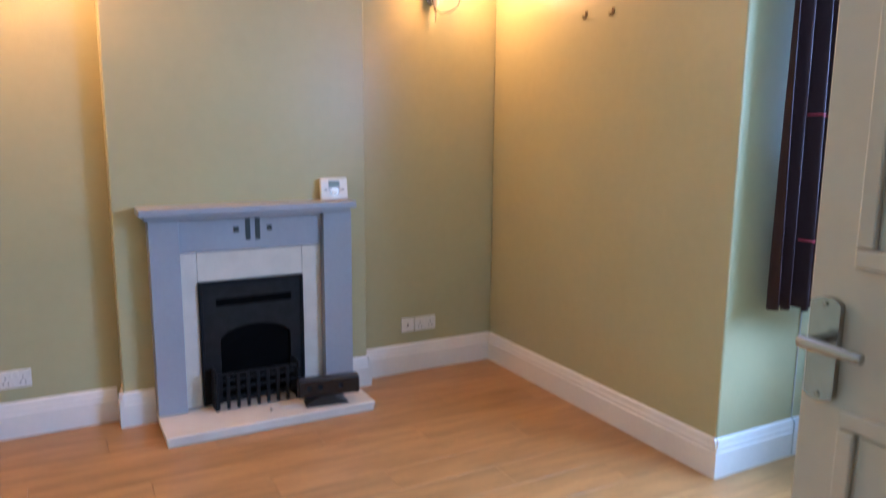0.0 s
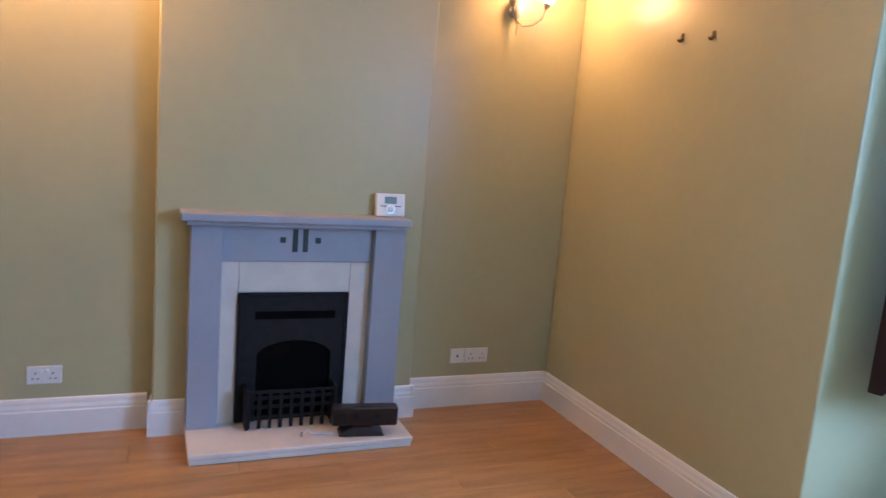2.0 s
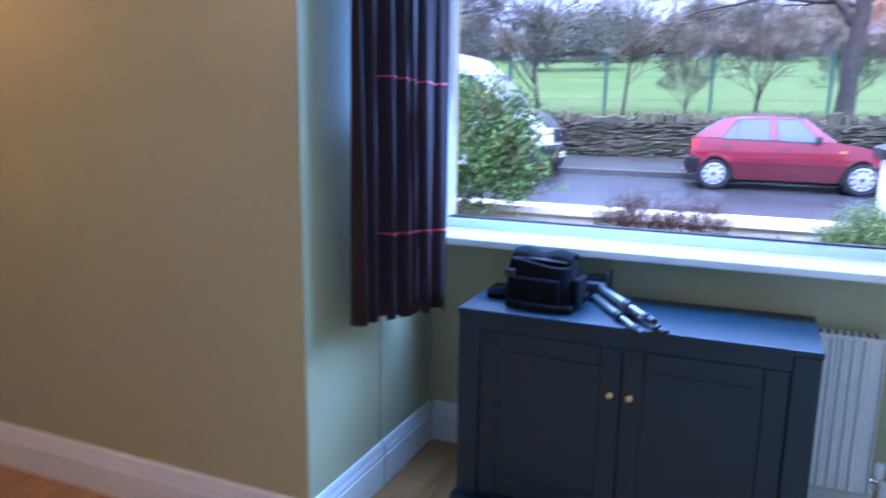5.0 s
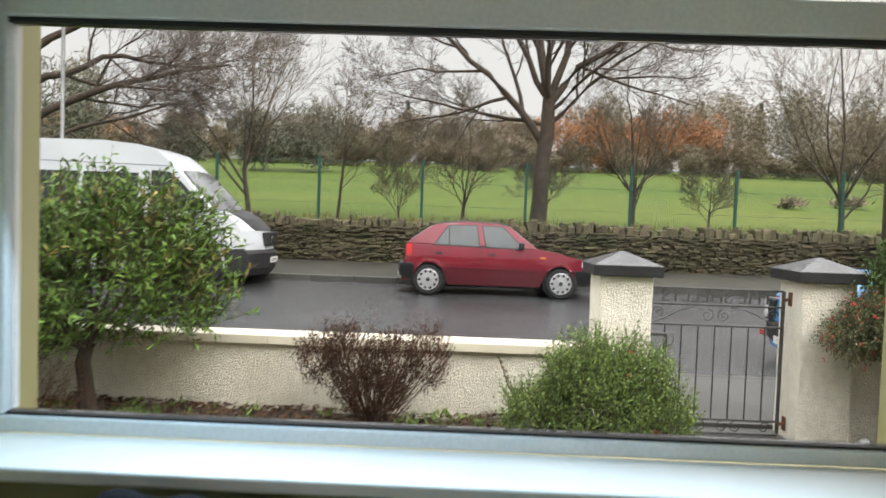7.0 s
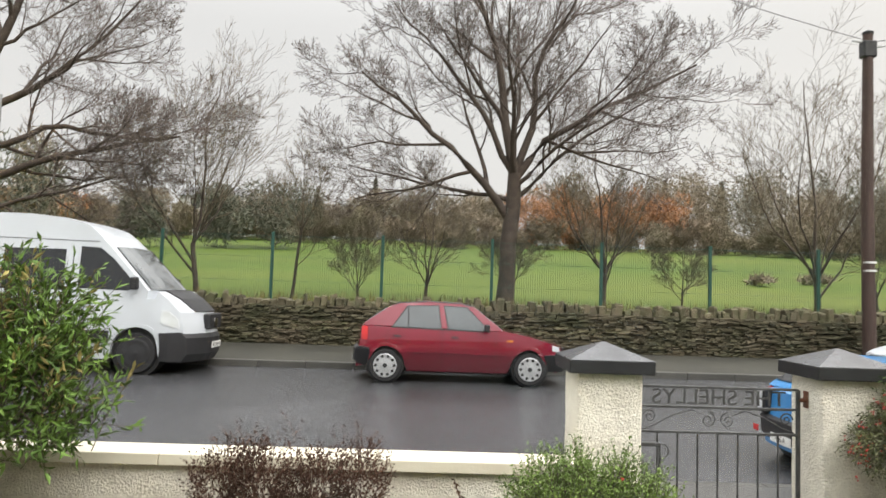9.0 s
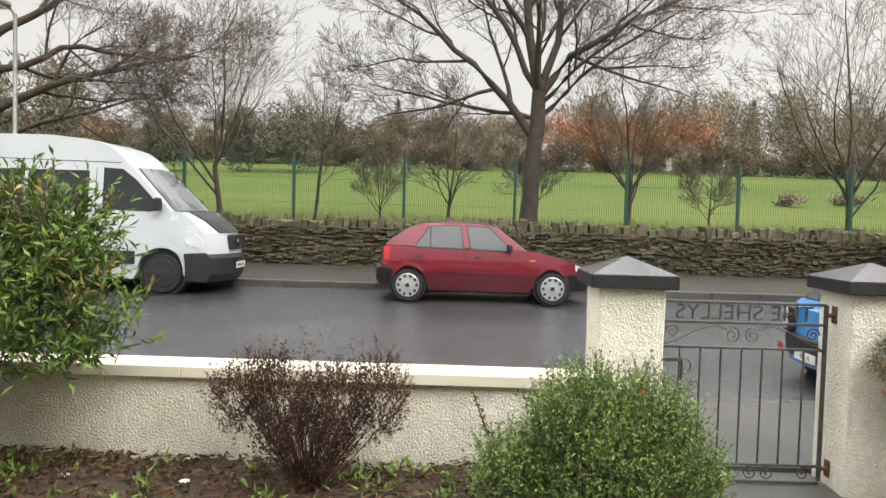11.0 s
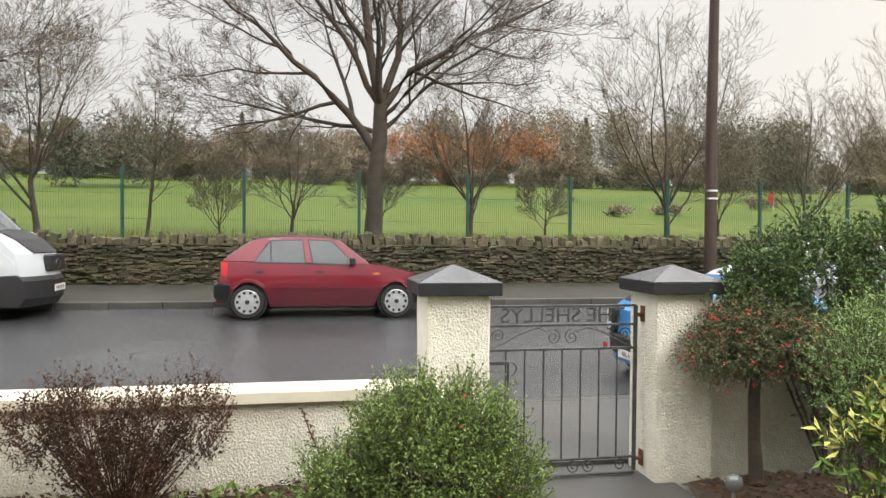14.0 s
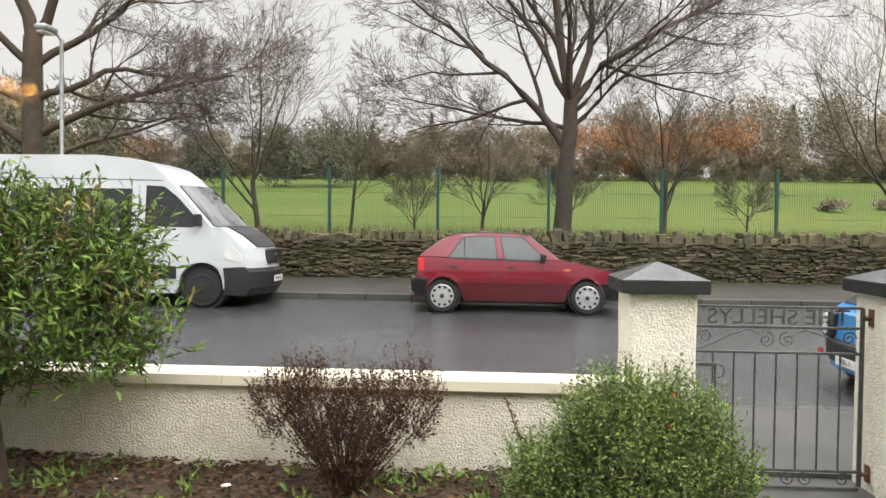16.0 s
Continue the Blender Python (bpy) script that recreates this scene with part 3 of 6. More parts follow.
socket(3.063, 0.258, True, "white plastic double wall socket beside aerial plate")


CLEARGLASS = mat("clear_lamp_glass", (0.62, 0.58, 0.56), 0.12, vary=0.05, spec=0.8, coat=0.5)


def wall_lamp(x, z, label, lit):
    t = thing("wall_lamp", label, "wall lamp", Matrix.Translation((x, YA, z)), group="wall lamps")
    part("back_plate", lathe([(0.034, 0), (0.034, 0.006), (0.026, 0.012), (0.012, 0.016)], 20, pose(0, 0, 0.01, 90)), CHROME, t, smooth=40)
    part("glass_drop", lathe([(0.004, -0.040), (0.020, -0.022), (0.030, 0.010), (0.030, 0.045), (0.020, 0.068), (0.004, 0.076)], 18, pose(0, -0.05, 0.0)), CLEARGLASS, t, "clear glass drop before the back plate", smooth=60)
    part("drop_rod", tube([(0, -0.015, -0.02), (0, -0.06, -0.07), (0, -0.05, -0.12)], [0.005, 0.004, 0.003], 8), CHROME, t)
    for sx, ex, ez, on in ((-1, -0.088, 0.045, lit[0]), (1, 0.105, 0.055, lit[1])):
        path = [(0, -0.03, -0.035), (sx * 0.018, -0.09, -0.075), (ex * 0.5, -0.14, -0.070), (ex * 0.85, -0.165, -0.035), (ex, -0.17, ez - 0.035)]
        arm = part("arm", tube(path, 0.0042, 8), CHROME, t, smooth=40)
        m = pose(ex, -0.17, ez - 0.04, 0, 14 * sx, 0)
        part("cup", lathe([(0.006, 0), (0.013, 0.008), (0.021, 0.030)], 14, m), CHROME, arm, smooth=40)
        part("shade", lathe([(0.017, 0.024), (0.030, 0.050), (0.036, 0.075), (0.034, 0.100), (0.024, 0.118), (0.008, 0.124)], 18, m), FROST_ON if on else FROST_OFF, arm, "glowing frosted glass shade" if on else "unlit frosted glass shade", smooth=60)


wall_lamp(3.172, 2.245, "twin-arm chrome wall lamp, one frosted shade lit", (False, True))
wall_lamp(0.955, 2.245, "twin-arm chrome wall lamp, both frosted shades lit", (True, True))


def hook(m):
    t = thing("picture_hook", "small double brass picture hook on the wall", "hook", m, group="picture hooks")
    part("plate", bbox(-0.009, 0.009, -0.004, 0, 0, 0.030, 0.001), DARKBRASS, t)
    for x in (-0.006, 0.006):
        part("prong", tube([(x, -0.003, 0.004), (x, -0.012, -0.010), (x, -0.022, -0.004), (x, -0.022, 0.004)], 0.003, 6), DARKBRASS, t)


hook(pose(XR, 4.542, 2.085, 0, 0, -90))
hook(pose(XR, 4.337, 2.078, 0, 0, -90))
hook(pose(2.03, YB, 2.495))

c2 = thing("wall_cable", "white cable running down the bay reveal", "cable")
part("wire", tube([(4.118, YR - 0.004, 2.3), (4.12, YR - 0.004, 0.7), (4.116, YR - 0.004, 0.19), (4.114, YR - 0.026, 0.17), (4.113, YR - 0.026, 0.01)], 0.0035, 6), CABLE, c2)


# ---- cabinet, bag, tripod, radiator ----
def cabinet():
    t = thing("sideboard_cabinet", "navy painted two-door wooden cabinet under the window", "cabinet", Matrix.Translation((4.07, 2.605, 0)))
    w, d, h = 0.585, 0.425, 0.79
    part("top", bbox(-0.004, d, -w, w, h - 0.022, h, 0.003, 2), NAVY, t)
    part("body", box(0.022, d - 0.003, -w + 0.004, w - 0.004, 0.07, h - 0.0225), NAVY, t)
    for s in (-1, 1):
        dr = part("door", bbox(0.010, 0.021, min(s * 0.0012, s * 0.5), max(s * 0.0012, s * 0.5), 0.10, h - 0.075, 0.002), NAVY, t)
        y0, y1 = (0.0012, 0.5) if s > 0 else (-0.5, -0.0012)
        for a0, a1, b0, b1 in ((y0, y0 + 0.07, 0.10, h - 0.075), (y1 - 0.07, y1, 0.10, h - 0.075), (y0 + 0.071, y1 - 0.071, 0.10, 0.17), (y0 + 0.071, y1 - 0.071, h - 0.145, h - 0.075)):
            part("door_rail", bbox(0.005, 0.0095, a0, a1, b0, b1, 0.003), NAVY, dr)
        part("knob", lathe([(0.005, 0), (0.005, 0.010), (0.011, 0.016), (0.012, 0.022), (0.007, 0.027)], 16, pose(0.0, s * 0.032, 0.556, 0, -90, 0)), BRASS, dr, "small round brass knob", smooth=50)
        part("corner_post", bbox(0.0, 0.021, min(s * 0.504, s * 0.582), max(s * 0.504, s * 0.582), 0.07, h - 0.0225, 0.003), NAVY, t)
        part("bracket_foot", prism([(s * 0.60, 0.0), (s * 0.50, 0.0), (s * 0.47, 0.045), (s * 0.44, 0.069), (s * 0.60, 0.069)], "x", -0.018, 0.03), NAVY, t, bevel=0.003)
        part("back_foot", box(d - 0.06, d - 0.005, min(s * 0.53, s * 0.58), max(s * 0.53, s * 0.58), 0, 0.069), NAVY, t)
    part("top_rail", box(0.004, 0.0215, -0.503, 0.503, h - 0.073, h - 0.0225), NAVY, t)
    part("plinth", bbox(-0.010, 0.02, -0.438, 0.438, 0.046, 0.09, 0.004), NAVY, t)


cabinet()


def camera_bag():
    t = thing("camera_bag", "black nylon camera bag with open lid on the cabinet", "bag", pose(4.245, 2.93, 0.79, 0, 0, -96) @ Matrix.Diagonal((0.94, 0.94, 0.84, 1)))
    rnd = random.Random(2)
    bm = bmesh.new()
    rings = []
    for z, sx, sy in ((0.0, 0.125, 0.075), (0.03, 0.137, 0.088), (0.10, 0.134, 0.086), (0.16, 0.128, 0.080), (0.19, 0.124, 0.076), (0.195, 0.110, 0.066), (0.165, 0.104, 0.060)):
        ring = []
        for k in range(28):
            a = 2 * math.pi * k / 28
            c, s = math.cos(a), math.sin(a)
            q = 1 / (abs(c) ** 4 + abs(s) ** 4) ** 0.25
            j = 1 + rnd.uniform(-0.012, 0.012)
            ring.append(bm.verts.new((sx * c * q * j, sy * s * q * j, z + 0.012 * math.sin(2 * a) * (z > 0.15))))
        rings.append(ring)
    for a, b in zip(rings, rings[1:]):
        for k in range(28):
            bm.faces.new((a[k], a[(k + 1) % 28], b[(k + 1) % 28], b[k]))
    bm.faces.new(rings[0][::-1])
    bm.faces.new(rings[-1])
    part("body", bm, FABRIC, t, smooth=50)
    bm = bbox(-0.10, 0.10, -0.105, -0.082, 0.02, 0.135, 0.012, 3)
    part("front_pocket", bm, FABRIC, t, smooth=60)
    part("side_pocket", bbox(0.132, 0.160, -0.055, 0.055, 0.015, 0.14, 0.012, 3), FABRIC, t, smooth=60)
    bm = bmesh.new()
    g = [[bm.verts.new((-0.118 + 0.236 * i / 10, 0.072 - 0.10 * j / 6, 0.196 + 0.03 * math.sin(math.pi * j / 6) + 0.008 * math.sin(i))) for i in range(11)] for j in range(7)]
    for j in range(6):
        for i in range(10):
            bm.faces.new((g[j][i], g[j][i + 1], g[j + 1][i + 1], g[j + 1][i]))
    lid = part("lid", bm, FABRIC, t, "folded-back flap with grey edging", smooth=70)
    lid.modifiers.new("thick", "SOLIDIFY").thickness = 0.008
    part("zip", tube([(-0.118, -0.028, 0.200), (0.0, -0.034, 0.204), (0.118, -0.028, 0.198)], 0.004, 6), SILVER, lid)
    part("buckle", bbox(-0.115, -0.075, -0.112, -0.1, 0.13, 0.165, 0.003), TRIM, t)

    def strap(pts, name="strap"):
        bm = bmesh.new()
        row = [(bm.verts.new(p), bm.verts.new((p[0], p[1], p[2] + 0.036))) for p in pts]
        for (a, b), (c, d) in zip(row, row[1:]):
            bm.faces.new((a, c, d, b))
        ob = part(name, bm, FABRIC, t, smooth=60)
        ob.modifiers.new("thick", "SOLIDIFY").thickness = 0.004
    strap([(-0.12 - 0.075 + 0.075 * math.cos(a), 0.0 - 0.05 * math.sin(a), 0.003) for a in [k * math.pi / 8 - math.pi / 2 for k in range(9)]] + [(-0.20 - 0.02 * math.sin(k), -0.045 + 0.012 * k, 0.004) for k in range(7)])
    strap([(0.02 + 0.13 * math.cos(a), -0.09 - 0.045 * math.sin(a), 0.003) for a in [k * math.pi / 10 for k in range(11)]])


camera_bag()


def tripod():
    a, b = Vector((4.40, 2.765, 0.0)), Vector((3.995, 2.500, 0.0))
    t = thing("tripod", "folded silver and black tripod lying on the cabinet", "tripod", Matrix.Translation((4.40, 2.765, 0.79)))
    d = (b - a)
    u = d.normalized()
    s = Vector((-u.y, u.x, 0))
    up = Vector((0, 0, 1))
    for off, h, f, short in ((-0.026, 0.016, 0.0, 0), (0.026, 0.016, 0.0, 0), (0.0, 0.052, 0.02, 0.02)):
        p0, p1 = s * off * 0.7 + up * h + u * 0.03, s * off * 1.5 + up * (h - 0.002) + d * (1 - short)
        leg = part("leg", tube([p0, p0.lerp(p1, 0.55)], 0.013, 10), SILVER, t, "silver tubular leg", smooth=40)
        part("lower_tube", tube([p0.lerp(p1, 0.55), p0.lerp(p1, 0.93)], 0.0095, 10), SILVER, leg, smooth=40)
        part("clamp", tube([p0.lerp(p1, 0.52), p0.lerp(p1, 0.60)], 0.0165, 10), TRIM, leg, "black leg clamp")
        part("clamp", tube([p0.lerp(p1, 0.86), p0.lerp(p1, 0.91)], 0.0145, 10), TRIM, leg, "black leg clamp")
        part("rubber_foot", tube([p0.lerp(p1, 0.93), p1], [0.013, 0.011], 10), TYRE, leg)
    part("centre_column", tube([up * 0.03 - u * 0.03, up * 0.03 + d * 0.6], 0.010, 10), TRIM, t)
    part("shoulder", bbox(-0.035, 0.035, -0.04, 0.04, 0.005, 0.07, 0.010, 2), TRIM, t, smooth=50)
    part("pan_head", bbox(0.015, 0.065, -0.028, 0.045, 0.008, 0.085, 0.010, 2), TRIM, t, "black pan head")
    part("head_plate", bbox(-0.01, 0.07, -0.045, -0.033, 0.02, 0.105, 0.004), TRIM, t)
    part("pan_handle", tube([(0.03, 0.04, 0.06), (-0.05, 0.055, 0.055), (-0.16, 0.0, 0.045)], [0.006, 0.006, 0.009], 8), TRIM, t)


tripod()


def radiator():
    t = thing("radiator", "white enamelled panel radiator below the window", "radiator", Matrix.Translation((4.53, 1.80, 0)))
    L, z0, z1 = 1.2, 0.17, 0.725
    n = 34
    pts = []
    for k in range(n):
        y = 0.03 + (L - 0.06) * k / n
        s = (L - 0.06) / n
        pts += [(-0.030, y), (-0.030, y + s * 0.35), (-0.042, y + s * 0.5), (-0.042, y + s * 0.85)]
    pts = [(-0.030, 0.0)] + pts + [(-0.030, L), (0.02, L), (0.02, 0.0)]
    part("panel", prism(pts, "z", z0, z1), RADIATOR, t)
    g = part("top_grille", box(-0.045, 0.03, -0.002, L + 0.002, z1 + 0.001, z1 + 0.012), RADIATOR, t)
    for k in range(48):
        y = 0.02 + k * 0.0245
        # black strips laid on top paint the shade between the grille bars
        part("grille_slot", box(-0.035, 0.02, y, y + 0.010, z1 + 0.0121, z1 + 0.0128), INKGAP, g)
    part("end_panel", bbox(-0.044, 0.028, -0.006, -0.0005, z0, z1 + 0.01, 0.002), RADIATOR, t)
    part("end_panel", bbox(-0.044, 0.028, L + 0.0005, L + 0.006, z0, z1 + 0.01, 0.002), RADIATOR, t)
    part("bracket", box(0.0205, 0.069, 0.3, 0.33, 0.4, 0.6), RADIATOR, t)
    v = part("valve", lathe([(0.014, 0), (0.018, 0.01), (0.018, 0.05), (0.012, 0.06)], 14, pose(-0.01, -0.035, 0.225)), PLASTIC, t, "white radiator valve", smooth=40)
    part("valve_pipe", tube([(-0.01, -0.035, 0.226), (-0.01, -0.035, -0.01)], 0.0075, 10), CHROME, t)
    part("valve_tail", tube([(-0.01, -0.035, 0.215), (-0.01, 0.005, 0.215)], 0.010, 10), CHROME, t)


radiator()


# ---- ground ----
def field_z(x):
    return -0.45 if x < 20.2 else 1.25 + 0.055 * min(x - 20.2, 12) + 0.098 * max(0.0, min(x - 32.2, 70)) + 0.03 * max(0.0, x - 102.2)


def road_z(x):
    return -0.14 + (x - 10.7) * 0.0375


xs = [-300, -60, 0, 9, 15, 20.19, 20.2] + [20.2 + 3 * k for k in range(1, 28)] + [120, 160, 240, 400, 900]
ys = [-900, -400, -200, -120] + [-90 + 5 * k for k in range(37)] + [120, 200, 400, 900]
rndg = random.Random(8)
gv = [(x, y, field_z(x) + (rndg.uniform(-0.12, 0.12) if 24 < x < 110 else 0)) for x in xs for y in ys]
gf = [(i * len(ys) + j, (i + 1) * len(ys) + j, (i + 1) * len(ys) + j + 1, i * len(ys) + j + 1) for i in range(len(xs) - 1) for j in range(len(ys) - 1)]
ground = struct(from_lists("ground", gv, gf, GRASSG), "wet green meadow rising gently behind the wall", "grass")
ground.data.shade_smooth()


def slab(name, pts, y0, y1, depth, material, label, category):
    """A long strip whose cross-section's top runs through pts (x, z)."""
    prof = [(x, z) for x, z in pts] + [(pts[-1][0], pts[-1][1] - depth), (pts[0][0], pts[0][1] - depth)]
    bm = bmesh.new()
    lo, hi = [bm.verts.new((x, y0, z)) for x, z in prof], [bm.verts.new((x, y1, z)) for x, z in prof]
    n = len(prof)
    bm.faces.new(lo)
    bm.faces.new(hi[::-1])
    for i in range(n):
        bm.faces.new((lo[i], hi[i], hi[(i + 1) % n], lo[(i + 1) % n]))
    bmesh.ops.recalc_face_normals(bm, faces=bm.faces[:])
    return struct(part(name, bm, material, label=label), category=category)


slab("road", [(10.75, road_z(10.75)), (14.4, road_z(14.4) + 0.03), (17.85, road_z(17.85))], -70, 70, 0.2, ASPHALT, "wet dark asphalt road", "road")
slab("pavement", [(8.95, -0.10), (10.60, -0.06)], -70, 70, 0.2, PAVE, "wet concrete pavement outside the garden wall", "pavement")
slab("far_pavement", [(18.0, 0.245), (19.95, 0.43)], -70, 70, 0.4, FARPAVE, "mossy tarmac pavement along the stone wall", "pavement")
slab("garden_path", [(4.9, -0.12), (8.94, -0.13)], -0.42, 0.66, 0.2, PAVE, "wet concrete garden path to the gate", "path")


def soil_sheet(name, y0, y1, base, seed):
    rnd = random.Random(seed)
    nx, ny = 34, int((y1 - y0) / 0.09)
    v, f = [], []
    for i in range(nx + 1):
        for j in range(ny + 1):
            x, y = 4.9 + 3.56 * i / nx, y0 + (y1 - y0) * j / ny
            edge = min(j, ny - j, 4) / 4
            z = base(y) + 0.05 * noise.noise(Vector((x * 2, y * 2, seed))) + 0.02 * rnd.uniform(-1, 1) + 0.03 * edge - 0.02
            v.append((x, y, z))
    for i in range(nx):
        for j in range(ny):
            a = i * (ny + 1) + j
            f.append((a, a + ny + 1, a + ny + 2, a + 1))
    return struct(from_lists(name, v, f, SOIL), "dark leaf-strewn garden soil", "soil")


soil_sheet("garden_bed", 0.68, 9.0, lambda y: 0.0, 3)
soil_sheet("garden_bed_beside_path", -5.5, -0.44, lambda y: -0.10, 5)


# ---- garden wall, pillars, gate ----
def rough_block(x0, x1, y0, y1, z0, z1, step=0.12, amp=0.006, seed=1):
    """A rendered block whose faces are slightly uneven."""
    bm = box(x0, x1, y0, y1, z0, z1)
    n = max(1, int(max(x1 - x0, y1 - y0, z1 - z0) / step))
    bmesh.ops.subdivide_edges(bm, edges=bm.edges[:], cuts=min(n, 40), use_grid_fill=True)
    for v in bm.verts:
        d = noise.noise_vector(v.co * 6 + Vector((seed, 0, 0)))
        v.co += amp * d
    return bm


gw = struct(thing("garden_wall", "cream roughcast garden wall with painted coping", "wall"), "cream roughcast garden wall with painted coping", "wall")
part("wall_body", rough_block(8.47, 8.74, 1.225, 9.0, -0.30, 0.522, 0.2, 0.006), ROUGHCAST, gw)
for k in range(6):
    y0, y1 = 1.222 + k * 1.3, 1.222 + (k + 1) * 1.3 - 0.003
    part("coping", prism([(8.425, 0.524), (8.785, 0.524), (8.785, 0.580), (8.60, 0.612), (8.43, 0.594)], "y", y0, min(y1, 9.0)), CAPPAINT, gw, bevel=0.006)
gw2 = struct(thing("garden_wall_beyond_gate", "cream roughcast garden wall beside the gate pillar", "wall"), "cream roughcast garden wall beside the gate pillar", "wall")
part("wall_body", rough_block(8.85, 9.08, -7.0, -0.74, -0.30, 0.58, 0.2, 0.006, 3), ROUGHCAST, gw2)
part("coping", prism([(8.80, 0.582), (9.13, 0.582), (9.13, 0.63), (8.96, 0.66), (8.80, 0.63)], "y", -7.0, -0.745), CAPPAINT, gw2, bevel=0.006)


def pillar(y, label):
    t = thing("gate_pillar", label, "pillar", Matrix.Translation((8.77, y, 0)), group="gate pillars")
    h = 0.205
    part("shaft", rough_block(-h, h, -h, h, -0.32, 1.138, 0.07, 0.006, int(y * 10)), ROUGHCAST, t, bevel=0.012)
    c = 0.268
    part("cap_edge", bbox(-c, c, -c, c, 1.139, 1.222, 0.006), SLATESIDE, t, "black cap edge")
    bm = bmesh.new()
    base = [bm.verts.new((sx * c, sy * c, 1.2225)) for sx, sy in ((-1, -1), (1, -1), (1, 1), (-1, 1))]
    tip = [bm.verts.new((sx * 0.012, sy * 0.012, 1.325)) for sx, sy in ((-1, -1), (1, -1), (1, 1), (-1, 1))]
    for k in range(4):
        bm.faces.new((base[k], base[(k + 1) % 4], tip[(k + 1) % 4], tip[k]))
    bm.faces.new(tip)
    bm.faces.new(base[::-1])
    part("cap", bm, SLATE, t, "wet dark grey pyramid cap")
    return t


P1Y, P2Y = 1.068, -0.487
pillar(P1Y, "cream roughcast gate pillar with dark pyramid cap beside the garden wall")
p2 = pillar(P2Y, "cream roughcast gate pillar with dark cap and rusty hinges")
for z in (0.98, -0.02):
    part("hinge_pin", tube([(0.0, 0.205, z), (0.0, 0.262, z)], 0.014, 8), RUST, p2, "rusty gate hinge")
    part("hinge_plate", box(-0.03, 0.03, 0.2045, 0.213, z - 0.05, z + 0.06), RUST, p2)


def scroll(cx, cz, r, turns, start, flip=1, n=40):
    return [(0, cx + flip * (r * (1 - 0.85 * k / n)) * math.cos(start + 2 * math.pi * turns * k / n), cz + (r * (1 - 0.85 * k / n)) * math.sin(start + 2 * math.pi * turns * k / n)) for k in range(n + 1)]


def gate():
    y0, y1 = -0.225, 0.835
    t = thing("metal_gate", "grey wrought-iron garden gate with scrolls and house name", "gate", Matrix.Translation((8.77, 0, 0)))
    w = y1 - y0
    for y in (y0, y1):
        part("stile", bbox(-0.012, 0.012, y - 0.012, y + 0.012, -0.10, 1.045, 0.003), GATEIRON, t)
    for z, nm in ((1.045, "top_rail"), (0.915, "name_rail"), (0.752, "upper_rail"), (-0.005, "lower_rail"), (-0.115, "bottom_rail")):
        part(nm, bbox(-0.011, 0.011, y0, y1, z - 0.008, z + 0.008, 0.002), GATEIRON, t)
    n = 7
    for k in range(1, n + 1):
        y = y0 + w * k / (n + 1)
        part("bar", tube([(0, y, 0.0), (0, y, 0.75)], 0.0068, 8), GATEIRON, t)
    yc = (y0 + y1) / 2
    for s in (-1, 1):
        part("scroll", tube(scroll(yc + s * 0.065, 0.835, 0.052, 1.6, math.pi / 2, s), 0.005, 6), GATEIRON, t)
        part("scroll", tube(scroll(yc + s * 0.45, 0.85, 0.045, 1.6, 0, s), 0.005, 6), GATEIRON, t)
        part("scroll_stem", tube([(0, yc + s * 0.10, 0.87), (0, yc + s * 0.18, 0.90), (0, yc + s * 0.30, 0.86), (0, yc + s * 0.43, 0.79), (0, yc + s * 0.50, 0.765)], 0.005, 6), GATEIRON, t)
        for c in (0.09, 0.20, 0.43):
            part("scroll", tube(scroll(yc + s * c, -0.06, 0.049, 1.5, math.pi / 2 if c < 0.3 else 0, s), 0.005, 6), GATEIRON, t)
    part("latch", bbox(-0.02, 0.02, y1 - 0.15, y1 - 0.013, 0.655, 0.68, 0.003), GATEIRON, t)
    part("latch_post", tube([(0, y1 - 0.15, 0.67), (0, y1 - 0.15, 0.40)], 0.008, 8), GATEIRON, t)
    part("latch_ring", tube([(-0.02, y1 - 0.16 - 0.04 * math.sin(a), 0.63 + 0.045 * math.cos(a)) for a in [k * math.pi / 8 for k in range(9)]], 0.005, 6), GATEIRON, t)
    # the name faces the street, so it reads back to front from the house
    letters("THE SHELLYS", 0.135, Matrix.Translation((0.0, yc - 0.005, 0.978)) @ pose(0, 0, 0, 90, 0, 90) @ Matrix.Diagonal((1.13, 1.04, 1, 1)), GATEIRON, t, "name_letters", 0.004)


gate()

ball = thing("garden_light", "small clear globe garden light on a stake", "garden light", Matrix.Translation((8.0, -0.50, -0.12)))
part("stake", tube([(0, 0, -0.05), (0, 0, 0.13)], 0.012, 8), GALV, ball)
part("globe", lathe([(0.02, 0.12), (0.043, 0.135), (0.055, 0.17), (0.047, 0.207), (0.026, 0.225), (0.004, 0.23)], 18), mat("cloudy_plastic_globe", (0.13, 0.135, 0.13), 0.12, coat=0.6), ball, smooth=60)


# ---- vehicles ----
def arc(cx, cz, r, a0, a1, n=12):
    return [(cx + r * math.cos(radians(a0 + (a1 - a0) * k / n)), cz + r * math.sin(radians(a0 + (a1 - a0) * k / n))) for k in range(n + 1)]


